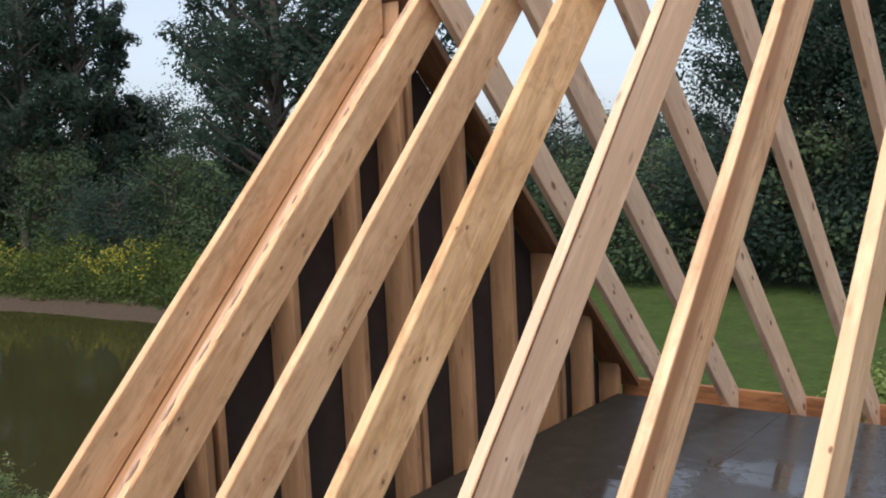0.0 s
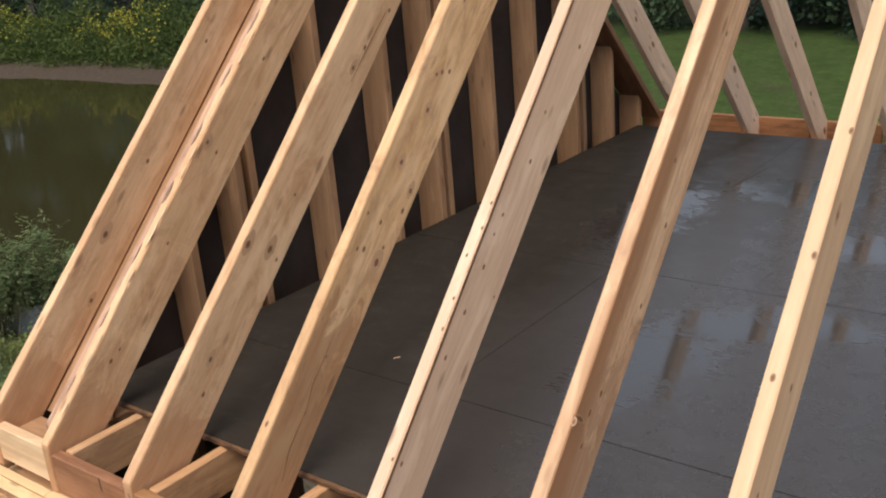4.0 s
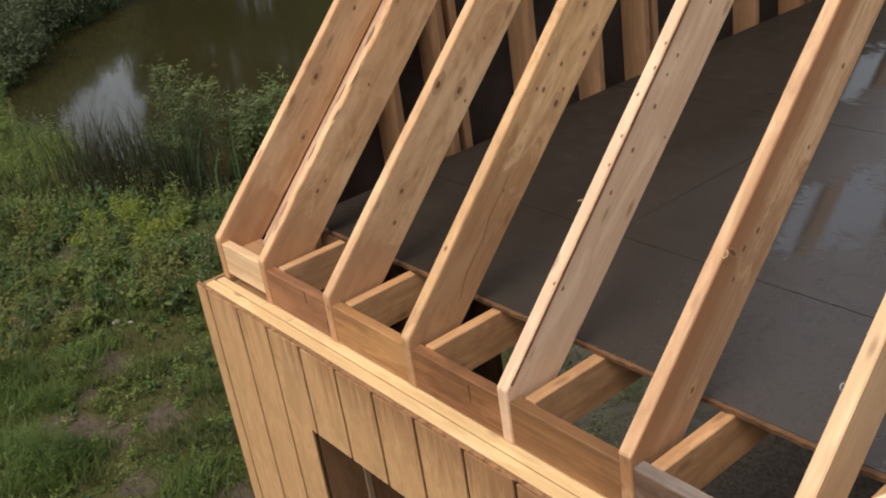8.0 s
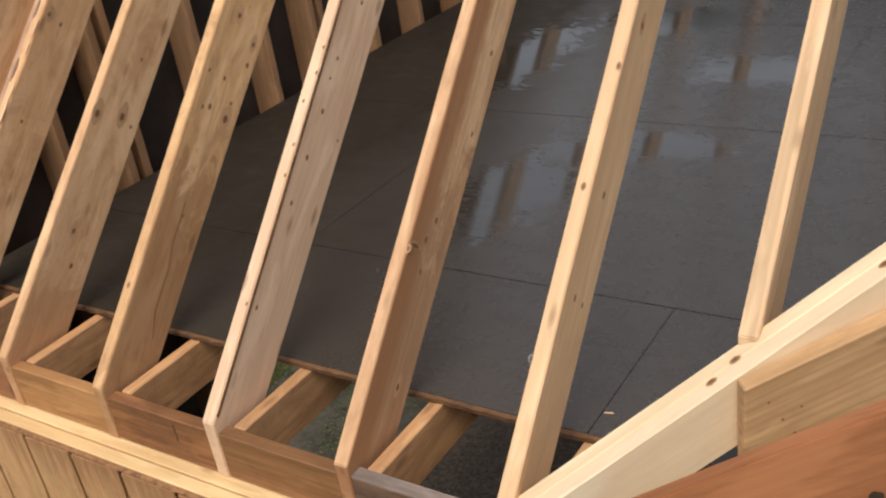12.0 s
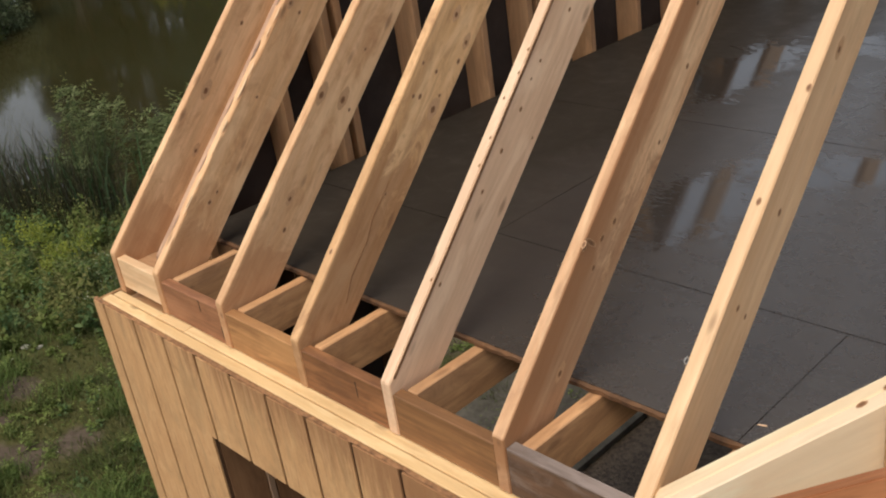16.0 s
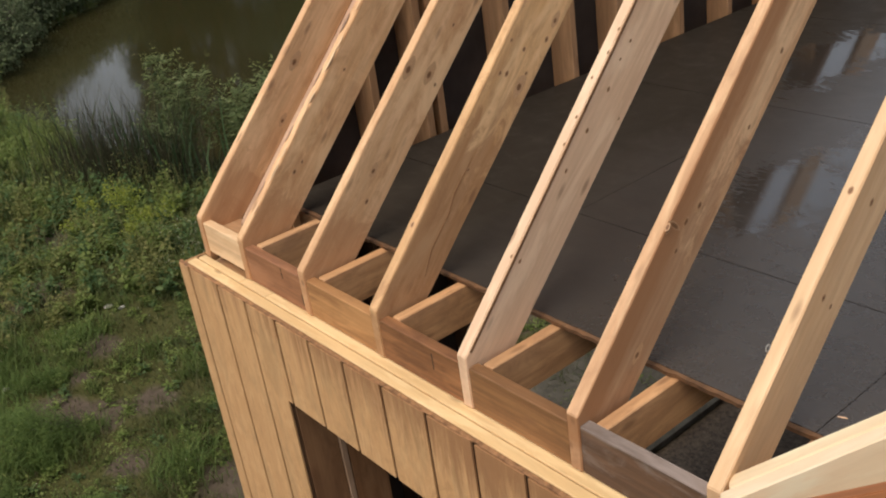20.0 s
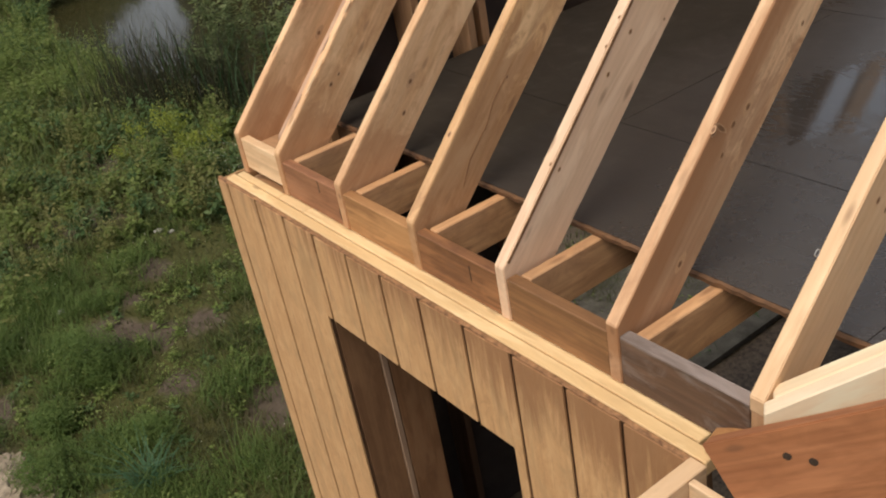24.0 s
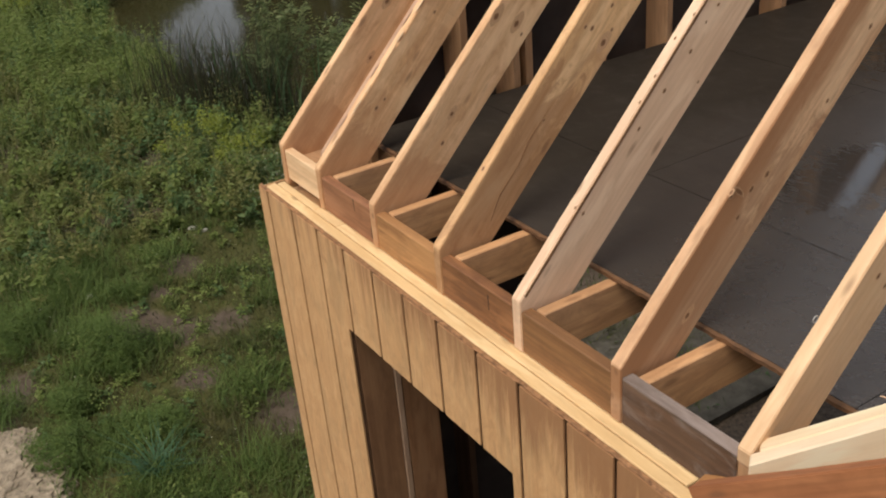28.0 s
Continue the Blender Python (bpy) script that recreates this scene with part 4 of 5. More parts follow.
for y0, y1, z0 in ((-0.075, 1.2, 0.3), (1.2, 4.1, 2.3), (4.1, 4.7, 0.3)):
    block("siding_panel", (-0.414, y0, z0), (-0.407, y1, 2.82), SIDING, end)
    # Black inner face, so the room's shade lies in the colour.
    block("sheathing", (-0.4065, max(y0, 0.07), z0), (-0.4, y1, 2.8), BLACK, end)
    block("top_plate", (-0.398, max(y0, 0.07), 2.75), (-0.26, y1, PLATE - 0.002), STUD, end)
# These studs carry the interior's shade in their colour.
for y in (0.3, 0.7, 1.16, 4.102, 4.5):
    block("stud", (-0.398, y, BASE), (-0.26, y + THICK, 2.749), DIMSTUD, end)
# Rear panel painted black in place of shade, to keep the interior dark.
back = thing("wall_back", (2.3, 4.65, BASE), "rear wall under the far eave, panels black for the dark interior", "wall", kind="structure")
block("siding_panel", (-0.414, 4.702, 0.3), (5.3, 4.714, 2.82), BLACK, back)
block("top_plate", (-0.25, 4.56, 2.757), (5.3, 4.7, PLATE), STUD, back)
for k in range(14):
    block("stud", (-0.2 + BAY * k, 4.56, BASE), (-0.2 + BAY * k + THICK, 4.699, 2.756), DIMSTUD, back)
# Unseen wall, added to close the building; black for the same shade.
side = thing("wall_side", (5.3, 2.3, BASE), "unseen added wall closing the building, black for the dark interior", "wall", kind="structure")
block("siding_panel", (5.302, -2.4, 0.3), (5.314, 4.7, 2.82), BLACK, side)
wing = thing("wing_wall", (1.93, -1.2, BASE), "wing wall framing with plates and studs", "wall", kind="structure")
block("top_plate", (1.901, -2.4, PLATE - 0.09), (1.945, -0.078, PLATE - 0.002), PALE, wing)
for k in range(6):
    block("stud", (1.901, -0.36 - BAY * k, BASE), (1.945, -0.322 - BAY * k, PLATE - 0.092), SHADESTUD, wing)
tagged(block("cross_block", (1.947, -0.141, 2.74), (2.7, -0.122, PLATE - 0.004), PALE), "pine cross piece butting the wing plate", "board")
scrap = prism([(-0.05, -0.032), (0.03, -0.032), (0.036, 0.004), (0.018, 0.03), (-0.008, 0.022), (-0.046, 0.006)], 0.05, 0.003)
tagged(put("filler_block", mesh_of(scrap, "filler_block"), pose(1.965, -0.022, PLATE + 0.036, 0, 0, 12), HONEY), "chipped honey-coloured filler block at the wall corner", "block")
tagged(block("filler_block", (1.995, 0.003, PLATE + 0.002), (2.031, 0.039, PLATE + 0.128), STUD), "short upright block under the corner rafter", "block")

inside = block("floor", (-0.39, 0.075, 0.3), (5.3, 4.55, 0.372), GRAVEL)
tagged(inside, "dark gravel floor inside the building", "floor", kind="structure")
tagged(block("concrete_pad", (-1.75, 1.55, 0.374), (-0.3, 4.09, 0.42), CONCRETE), "grey concrete pad in the end doorway beside gravel", "concrete pad", kind="structure")

# far gable: studs that pass down behind the edge of the deck, black sheathing outside them
gable = thing("wall_gable", (-0.33, RIDGE, PLATE), "gable wall of studs with black sheathing behind", "wall", kind="structure")
NEAR_UNDER, FAR_UNDER = 0.172 / CS, 0.002 / CS
low = THICK / CS
bm = bmesh.new()
ring = [(0.02, PLATE), (2 * RIDGE - 0.02, PLATE), (2 * RIDGE - 0.02, TIP - 0.03), (RIDGE + 0.08, roof_z(RIDGE - 0.08) - low), (RIDGE - 0.08, roof_z(RIDGE - 0.08) - low), (0.02, PLATE + 0.02)]
a = [bm.verts.new((-0.408, y, z)) for y, z in ring]
b = [bm.verts.new((-0.395, y, z)) for y, z in ring]
bm.faces.new(a), bm.faces.new(b[::-1])
for i in range(len(a)):
    j = (i + 1) % len(a)
    bm.faces.new((a[i], b[i], b[j], a[j]))
bmesh.ops.recalc_face_normals(bm, faces=bm.faces)
part("sheathing", bm, BLACK, gable, "nearly black sheathing board")
for far in (False, True):
    under = FAR_UNDER if far else NEAR_UNDER
    y0, y1 = 0.02 if far else 0.2, RIDGE - 0.002
    z0, z1 = roof_z(y0) - under - low / 2, roof_z(y1) - under - low / 2
    inner = -0.192 if far else -0.245
    if far:
        y0, y1 = 2 * RIDGE - y0, 2 * RIDGE - y1
    board("gable_plate", Vector(((inner - 0.39) / 2, y0, z0)), Vector(((inner - 0.39) / 2, y1, z1)), inner + 0.39, THICK, SHADESTUD if far else STUD, gable)
for y in (0.378, 0.852, 1.113, 1.198, 1.605, 2.016, 2.345, 2.435, 2.818, 3.232, 3.655, 3.765, 4.076, 4.437):
    tops = []
    for q in (y - THICK, y):
        tops.append((roof_z(q) - NEAR_UNDER if q < RIDGE else roof_z(2 * RIDGE - q) - FAR_UNDER) - low - 0.005)
    set_back = 0.02 if y in (1.198, 2.435, 3.765) else 0.0
    bm = prism([(0, -0.019), (tops[0] - PLATE - 0.001, -0.019), (tops[1] - PLATE - 0.001, 0.019), (0, 0.019)], 0.142 - set_back, 0.0025)
    m = Matrix(((0, 1, 0), (0, 0, 1), (1, 0, 0))).to_4x4()
    m.translation = (-0.318 - set_back / 2, y - 0.019, PLATE + 0.001)
    put("stud", mesh_of(bm, "stud"), m, STUD, gable)

# plywood deck, sheet by sheet
deck = thing("deck", (2.3, 2.3, DECKTOP), "wet dark grey plywood deck with open seams", "floor", kind="structure")
ROWS_Y = [0.305, 0.85, 2.045, 3.26, 4.32]
for r, (y0, y1) in enumerate(zip(ROWS_Y, ROWS_Y[1:])):
    cuts = [-0.215, 2.06, 4.5, 5.3] if r % 2 == 0 else [-0.215, 0.82, 3.26, 5.3]
    for x0, x1 in zip(cuts, cuts[1:]):
        lo, hi = y0 + 0.0024, y1 - 0.0024
        bm = prism([(x0 + 0.0012, 0), (x1 - 0.0012, 0), (x1 - 0.0012, 0.018), (x0 + 0.0012, 0.018)], hi - lo, 0)
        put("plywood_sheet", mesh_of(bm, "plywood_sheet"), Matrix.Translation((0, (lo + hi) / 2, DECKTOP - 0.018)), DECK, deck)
bm = bmesh.new()
rows = []
for k in range(300):
    x = -0.215 + 5.5 * k / 299
    tear = 0.004 * noise.noise(Vector((x * 21, 3.0, 1.0))) + 0.003 * noise.noise(Vector((x * 70, 8.0, 1.0)))
    sag = 0.003 * noise.noise(Vector((x * 33, 6.0, 5.0)))
    rows.append([bm.verts.new((x, y, DECKTOP + z)) for y, z in ((0.3065, -0.019), (0.297 + tear, -0.017 + sag), (0.296 + tear * 1.5, -0.005 + sag), (0.3065, -0.0015 + 0.5 * sag))])
for p, q in zip(rows, rows[1:]):
    for k in range(4):
        bm.faces.new((p[k], q[k], q[(k + 1) % 4], p[(k + 1) % 4]))
bm.faces.new(rows[0]), bm.faces.new(rows[-1][::-1])
bmesh.ops.recalc_face_normals(bm, faces=bm.faces)
part("deck_edge", bm, PLYEDGE, deck, "frayed brown plywood edge")

a, b = Vector((0.825, 3.275, DECKTOP + 0.0004)), Vector((0.86, 3.63, DECKTOP + 0.0004))
bm = prism([(0, -0.004), ((b - a).length * 0.5, -0.006), ((b - a).length, -0.002), ((b - a).length, 0.002), ((b - a).length * 0.45, 0.004), (0, 0.003)], 0.001, 0)
tagged(put("scratch", mesh_of(bm, "scratch"), along(a, b) @ Matrix.Rotation(math.pi / 2, 4, "X"), DARK), "dark scratch across the wet plywood deck", "scratch")

# ---- plants ----


def grow(name, verts, faces, mat, label, category):
    ob = soup(name, verts, faces, mat)
    return tagged(ob, label, category, kind="stuff")


def scatter(n, x0, x1, y0, y1, keep=None):
    x, y = RNG.uniform(x0, x1, n), RNG.uniform(y0, y1, n)
    ok = (pond_distance(x, y) > 0.15) & ~((x > -0.43) & (y > -0.1))
    if keep is not None:
        ok &= keep(x, y)
    x, y = x[ok], y[ok]
    return np.c_[x, y, ground_height(x, y) - 0.01]


def patchy(x, y):
    """Leaves bare soil here and there."""
    return bare_soil(x, y) < RNG.uniform(0.1, 1.1, len(x))


def near_weight(x, y):
    """Thins the growth with distance from the corner."""
    return patchy(x, y) & (RNG.random(len(x)) < np.clip(6.0 / (0.5 + np.hypot(x - 2.8, y + 1.3)) ** 1.0, 0.25, 1))


def swell(x, y):
    """Where the growth stands higher, from 0 to 1."""
    s = np.sin(x * 2.1 + 1.7 * np.sin(y * 1.3)) + np.sin(y * 2.6 + x * 0.9 + 2.0) + 0.8 * np.sin(x * 4.7 - y * 3.9) + 0.6 * np.sin(x * 8.3 + y * 9.1)
    return np.clip(0.5 + s * 0.28, 0, 1)


b = scatter(130000, -9, 1.9, -4, 3.6, near_weight)
h = RNG.uniform(0.02, 0.07, len(b)) + 0.08 * swell(b[:, 0], b[:, 1]) ** 3 * RNG.uniform(0.3, 1.0, len(b)) + 0.1 * (RNG.random(len(b)) > 0.985)
v1, f1 = blades(b, h, RNG.uniform(0.4, 1.7, len(b)), 0.007)
grow("grass", v1, f1, GRASSY, "short rough green and straw-coloured grass on soil", "grass")
b = scatter(45000, -30, -8, -8, 8)
v1, f1 = blades(b, RNG.uniform(0.12, 0.4, len(b)), RNG.uniform(0.2, 0.9, len(b)), 0.016)
grow("grass", v1, f1, WEED, "rank grass on the pond bank", "grass")


def tufts(n, x0, x1, y0, y1, tall, per, wide, width, keep=patchy):
    """Clumps of blades that fan out from one foot."""
    root = scatter(n, x0, x1, y0, y1, keep)
    grown = RNG.uniform(0.35, 1.0, len(root))
    c = np.repeat(root, per, 0)
    g = np.repeat(grown, per)
    c = c + np.c_[RNG.normal(0, 1, (len(c), 2)) * (g * wide)[:, None], np.zeros(len(c))]
    return blades(c, g * tall * RNG.uniform(0.5, 1.0, len(c)), RNG.uniform(0.3, 1.5, len(c)), width)


def weeds(n, x0, x1, y0, y1, size, tall, per, wide=0.09, keep=patchy):
    b = scatter(n, x0, x1, y0, y1, keep)
    c = np.repeat(b, per, 0)
    grown = RNG.uniform(0.25, 1.0, len(b)) ** 1.5
    hh = np.repeat(grown * tall, per)
    r = np.repeat(grown * wide, per)[:, None] * RNG.normal(0, 1, (len(c), 2))
    c = c + np.c_[r, RNG.uniform(0.1, 1, len(c)) * hh]
    away = np.c_[r / (np.abs(r).max() * 0.4 + 1e-6), np.ones(len(c))]
    return leaf_quads(c, size, 1.9, face=away)


v1, f1 = tufts(650, -9, 1.6, -4, 3.5, 0.17, 55, 0.07, 0.008)
grow("grass_tufts", v1, f1, WEED, "tufts of soft green grass", "grass")
v1, f1 = weeds(2300, -9, 1.8, -4, 3.6, 0.012, 0.1, 30, 0.08)
grow("weeds", v1, f1, WEED, "low leafy green weeds in small tufts", "weeds")
v1, f1 = weeds(240, -9, 1.0, -4, 3.4, 0.012, 0.22, 170, 0.12)
grow("weeds", v1, f1, LEAF_SHRUB, "knee-high leafy green weeds in clumps", "weeds")
v1, f1 = tufts(50, -5.5, -1.6, -2.4, 0.6, 0.26, 360, 0.17, 0.006)
grow("weeds", v1, f1, LEAF_DEEP, "feathery dark green weed clumps", "weeds")
v1, f1 = weeds(420, -8, 1.0, -3, 3.0, 0.007, 0.3, 3, 0.12)
grow("wildflowers", v1, f1, WHITEF, "tiny white flowers scattered in the grass", "wildflowers")


def herbs(root, tall, stems, leaves, long, lean=0.3, bare=0.15, width=0.24, rng=RNG):
    """Upright stalks in bunches, with narrow leaves set all round them: the leaves, and the stalks."""
    n = len(root)
    foot = np.repeat(root, stems, 0)
    grown = np.repeat(tall, stems) * rng.uniform(0.55, 1.05, n * stems)
    tip = foot + np.c_[rng.normal(0, 1, (n * stems, 2)) * (lean * grown)[:, None], grown]
    foot = foot + np.c_[rng.normal(0, 0.04, (n * stems, 2)), np.zeros(n * stems)]
    s = np.tile(np.linspace(bare, 1.0, leaves), (n * stems, 1)) + rng.normal(0, 0.02, (n * stems, leaves))
    sag = np.zeros((n * stems, leaves, 3))
    sag[..., 2] = -(s ** 3) * (lean * grown * 0.25)[:, None]
    c = (foot[:, None] + (tip - foot)[:, None] * s[..., None] + sag).reshape(-1, 3)
    m = len(c)
    turn = rng.uniform(0, 2 * np.pi, m)
    rise = rng.uniform(-0.25, 0.8, m)
    d = np.c_[np.cos(turn), np.sin(turn), rise]
    d /= np.linalg.norm(d, axis=1)[:, None]
    side = np.c_[-np.sin(turn), np.cos(turn), rng.normal(0, 0.35, m)]
    length = (long * rng.uniform(0.6, 1.2, m) * (1.15 - 0.65 * s.ravel()))[:, None]
    drop = np.c_[np.zeros((m, 2)), -0.22 * length]
    v = np.stack([c, c + d * length * 0.45 + side * length * width, c + d * length + drop, c + d * length * 0.45 - side * length * width], 1).reshape(-1, 3)
    w = np.cross(tip - foot, (0.7, 0.5, 0.0))
    w = w / (np.linalg.norm(w, axis=1)[:, None] + 1e-9) * 0.0028
    stalk = np.stack([foot - w, foot + w, tip + w * 0.4, tip - w * 0.4], 1).reshape(-1, 3)
    return (v, np.arange(4 * m).reshape(-1, 4)), (stalk, np.arange(4 * n * stems).reshape(-1, 4)), tip


def stand(n, box, tall, stems, leaves, long, mat, label, lean=0.3, keep=patchy, width=0.19):
    """A patch of herbs, higher where the growth swells."""
    root = scatter(n, *box, keep)
    up = tall * RNG.uniform(0.45, 1.0, len(root)) * (0.6 + 0.5 * swell(root[:, 0] * 0.7, root[:, 1] * 0.7))
    leaf, stalk, tip = herbs(root, up, stems, leaves, long, lean, 0.15, width)
    v = np.concatenate([leaf[0], stalk[0]])
    f = np.concatenate([leaf[1], stalk[1] + len(leaf[0])])
    grow("weeds", v, f, mat, label, "weeds")
    return tip


def off_path(x, y):
    """The taller weeds keep to the pond side of the trodden ground."""
    return (x + 0.7 * np.sin(y * 2.0) < -5.2 - 0.8 * np.sin(x * 1.3)) & ~((x > -9.6) & (x < -6.9) & (y > 2.15 + 0.25 * (x + 9)))


stand(150, (-14, -9.6, 0.6, 3.0), 1.05, 9, 13, 0.1, LEAF_SHRUB, "tall light green weeds on the near bank", 0.2, off_path)
stand(380, (-13, -4.9, -2.5, 3.4), 0.55, 9, 11, 0.115, LEAF_SHRUB, "leafy light green weeds on upright stalks", 0.28, off_path)
stand(230, (-13, -5.0, -2.5, 3.2), 0.6, 8, 11, 0.1, LEAF_HERB, "dark blue-green weeds on upright stalks", 0.32, off_path)
stand(330, (-12, -4.7, -2.5, 3.2), 0.66, 8, 10, 0.075, BUSHY, "straw-tipped seeding weeds", 0.25, off_path)
stand(330, (-24, -12, -6, 4.6), 0.75, 9, 9, 0.12, LEAF_SHRUB, "tall leafy weeds on the pond bank", 0.3, None)
stand(240, (-24, -12, -6, 4.6), 0.8, 8, 9, 0.12, LEAF_HERB, "tall dark weeds on the pond bank", 0.3, None)
stand(620, (-5.6, 1.4, -3.4, 3.2), 0.17, 5, 7, 0.06, LEAF_SHRUB, "small upright green weeds in the grass", 0.4, patchy)
stand(260, (-5.6, 1.4, -3.4, 3.2), 0.14, 5, 7, 0.05, LEAF_HERB, "small dark green weeds in the grass", 0.5, patchy, 0.3)
b = scatter(15000, -13, -4.4, -3, 3.3, off_path)
b = b[RNG.random(len(b)) < 0.25 + 0.75 * swell(b[:, 0] * 0.8, b[:, 1] * 0.8 + 2.0)]
v1, f1 = blades(b, RNG.uniform(0.15, 0.45, len(b)), RNG.uniform(0.2, 1.0, len(b)), 0.0055)
grow("grass", v1, f1, STRAW, "tall fine straw-green grass among the weeds", "grass")
# feathery mounds in the grass
for x, y, r, h in ((-3.68, -0.28, 0.3, 0.42), (-4.4, -0.8, 0.36, 0.45), (-2.65, -0.9, 0.3, 0.34), (-2.55, -0.3, 0.22, 0.22), (-4.9, -0.35, 0.24, 0.3), (-3.2, -0.75, 0.2, 0.24)):
    q = RNG.normal(0, 0.5, (75, 2)) * r
    q = q[np.hypot(q[:, 0], q[:, 1]) < r]
    root = np.c_[q + (x, y), ground_height(x + q[:, 0], y + q[:, 1]) - 0.01]
    up = h * np.sqrt(np.clip(1.05 - (np.hypot(q[:, 0], q[:, 1]) / r) ** 2, 0.1, 1))
    leaf, stalk, tip = herbs(root, up, 5, 15, 0.05, 0.22, 0.1, 0.09)
    tagged(soup("feathery_weed", leaf[0], leaf[1], LEAF_DEEP), "dense feathery dark green weed mound in the grass", "weed")

# twiggy thicket and cattail blades at the water's edge
n = 2300
rx = RNG.uniform(-10.2, -6.7, n)
ry = 2.45 + 0.3 * (rx + 8.6) + RNG.normal(0, 0.3, n)
thick = RNG.random(n) < np.exp(-(((rx + 8.45) / 1.0) ** 4))
rx, ry = rx[thick], ry[thick]
rb = np.c_[rx, ry, np.maximum(ground_height(rx, ry) - 0.05, -0.05)]
v1, f1 = blades(rb, 0.55 + 1.05 * RNG.random(len(rb)) ** 1.5, RNG.uniform(0.05, 0.5, len(rb)), 0.008)
grow("reeds", v1, f1, TWIG, "dark brown-green twiggy stalks at the pond's edge", "reeds")
pick = RNG.random(len(rb)) < 0.3
leaf, stalk, tip = herbs(rb[pick], RNG.uniform(0.35, 1.0, pick.sum()), 2, 9, 0.06, 0.2)
grow("reeds", leaf[0], leaf[1], REED, "small dark leaves among the twiggy stalks", "reeds")
cx = np.r_[RNG.normal(-8.0, 0.12, 45), RNG.normal(-7.5, 0.25, 12), RNG.normal(-8.9, 0.3, 25), RNG.normal(-7.1, 0.25, 8)]
cy = 2.5 + 0.3 * (cx + 8.6) + RNG.normal(0, 0.13, len(cx))
cb = np.c_[cx, cy, np.maximum(ground_height(cx, cy) - 0.03, -0.05)]
v1, f1 = blades(cb, RNG.uniform(0.7, 1.35, len(cb)), RNG.uniform(0.05, 0.5, len(cb)), 0.024)
grow("cattails", v1, f1, CATTAIL, "green cattail blades at the pond's edge", "cattails")


def plant(name, at, height, spread, stems, mat, flower, label, category, size=0.085):
    """A bushy herb: leaning stems, leaves and a flower head on each stem."""
    ob = thing(name, at, label, category)
    base = np.array(at)
    tips = base + np.c_[RNG.normal(0, spread, (stems, 2)), height * RNG.uniform(0.75, 1.1, stems)]
    leaf = herbs(base[None], np.array([height * 0.85]), stems * 2, 34, size, spread / height, 0.08, 0.13)[0]
    tagged(soup("foliage", leaf[0], leaf[1], mat, ob), kind="stuff")
    out = (tips - base) / np.linalg.norm(tips - base, axis=1)[:, None]
    side = np.cross(out, (0, 0, 1.0)) * 0.004 + 1e-4
    roots = base + RNG.normal(0, 0.03, (stems, 3)) * (1, 1, 0)
    v = np.stack([roots - side, roots + side, tips + side * 0.5, tips - side * 0.5], 1).reshape(-1, 3)
    tagged(soup("stalk_bunch", v, np.arange(4 * stems).reshape(-1, 4), REED, ob), kind="stuff")
    if flower is not None:
        s = RNG.uniform(0.78, 1.1, (stems, 90)) if flower is GOLD else RNG.uniform(0.9, 1.08, (stems, 9))
        c = (base + (tips - base)[:, None] * s[..., None]).reshape(-1, 3)
        c = c + RNG.normal(0, 0.03 if flower is GOLD else 0.035, c.shape)
        v, f = leaf_quads(c, 0.02 if flower is GOLD else 0.011, 1.2)
        tagged(soup("blossom", v, f, flower, ob), kind="stuff")
    return ob


YELLOW_SPOTS = ((-14.9, 1.6, 0.8), (-15.7, 1.9, 0.8), (-14.3, 1.4, 0.7))


def gz(x, y):
    return float(ground_height(np.array([x]), np.array([y]))[0])


for x, y, h in ((-6.85, 1.5, 0.38), (-6.35, 1.95, 0.28)) + YELLOW_SPOTS:
    plant("goldenrod", (x, y, gz(x, y)), h * 1.25, 0.2, 9, LEAF_SHRUB, GOLD, "yellow-flowering goldenrod clump among the weeds", "wildflower")
for x, y, h in ((-4.95, 1.7, 0.5), (-5.35, 2.0, 0.5)):
    plant("white_aster", (x, y, gz(x, y)), h, 0.17, 12, WEED, WHITEF, "white-flowering weed beside the building corner", "wildflower", 0.07)
for x, y, h, wide in ((-8.5, 3.4, 1.8, 0.2), (-8.0, 3.9, 1.35, 0.26), (-7.6, 4.2, 1.25, 0.3), (-8.25, 3.1, 0.9, 0.35)):
    sapling = thing("willow_sapling", (x, y, gz(x, y)), "light green willow sapling at the water", "shrub")
    leaf, stalk, tip = herbs(np.array([(x, y, gz(x, y))]), np.array([h]), 30, 44, 0.11, wide, 0.35, 0.15)
    s = RNG.uniform(0.45, 1.0, (70, 1))
    knots = np.array((x, y, gz(x, y))) * (1 - s) + tip[RNG.integers(0, len(tip), 70)] * s
    twig = herbs(knots, RNG.uniform(0.12, 0.3, 70), 2, 13, 0.085, 0.8, 0.05, 0.15)[0]
    v, f = np.concatenate([leaf[0], twig[0]]), np.concatenate([leaf[1], twig[1] + len(leaf[0])])
    tagged(soup("foliage", v, f, LEAF_WILLOW, sapling), kind="stuff")
    tagged(soup("stalk_bunch", stalk[0], stalk[1], TWIG, sapling), kind="stuff")
for x, y, size in ((-5.33, 0.95, 0.035), (-5.2, 1.02, 0.025), (-5.5, -0.12, 0.045), (-4.7, -0.2, 0.03)):
    bm = bmesh.new()
    bmesh.ops.create_icosphere(bm, subdivisions=2, radius=1)
    for q in bm.verts:
        q.co = q.co * (1 + 0.3 * noise.noise(q.co * 1.4 + Vector((x, y, 0))))
        q.co = (q.co.x * size * 1.4, q.co.y * size, q.co.z * size * 0.6)
    tagged(put("stone", mesh_of(bm, "stone"), pose(x, y, gz(x, y) + size * 0.4, 0, 0, x * 90), STONE), "small pale stone lying in the grass", "stone", "stones in the grass")
TUFT_AT = (-2.1, -0.47)
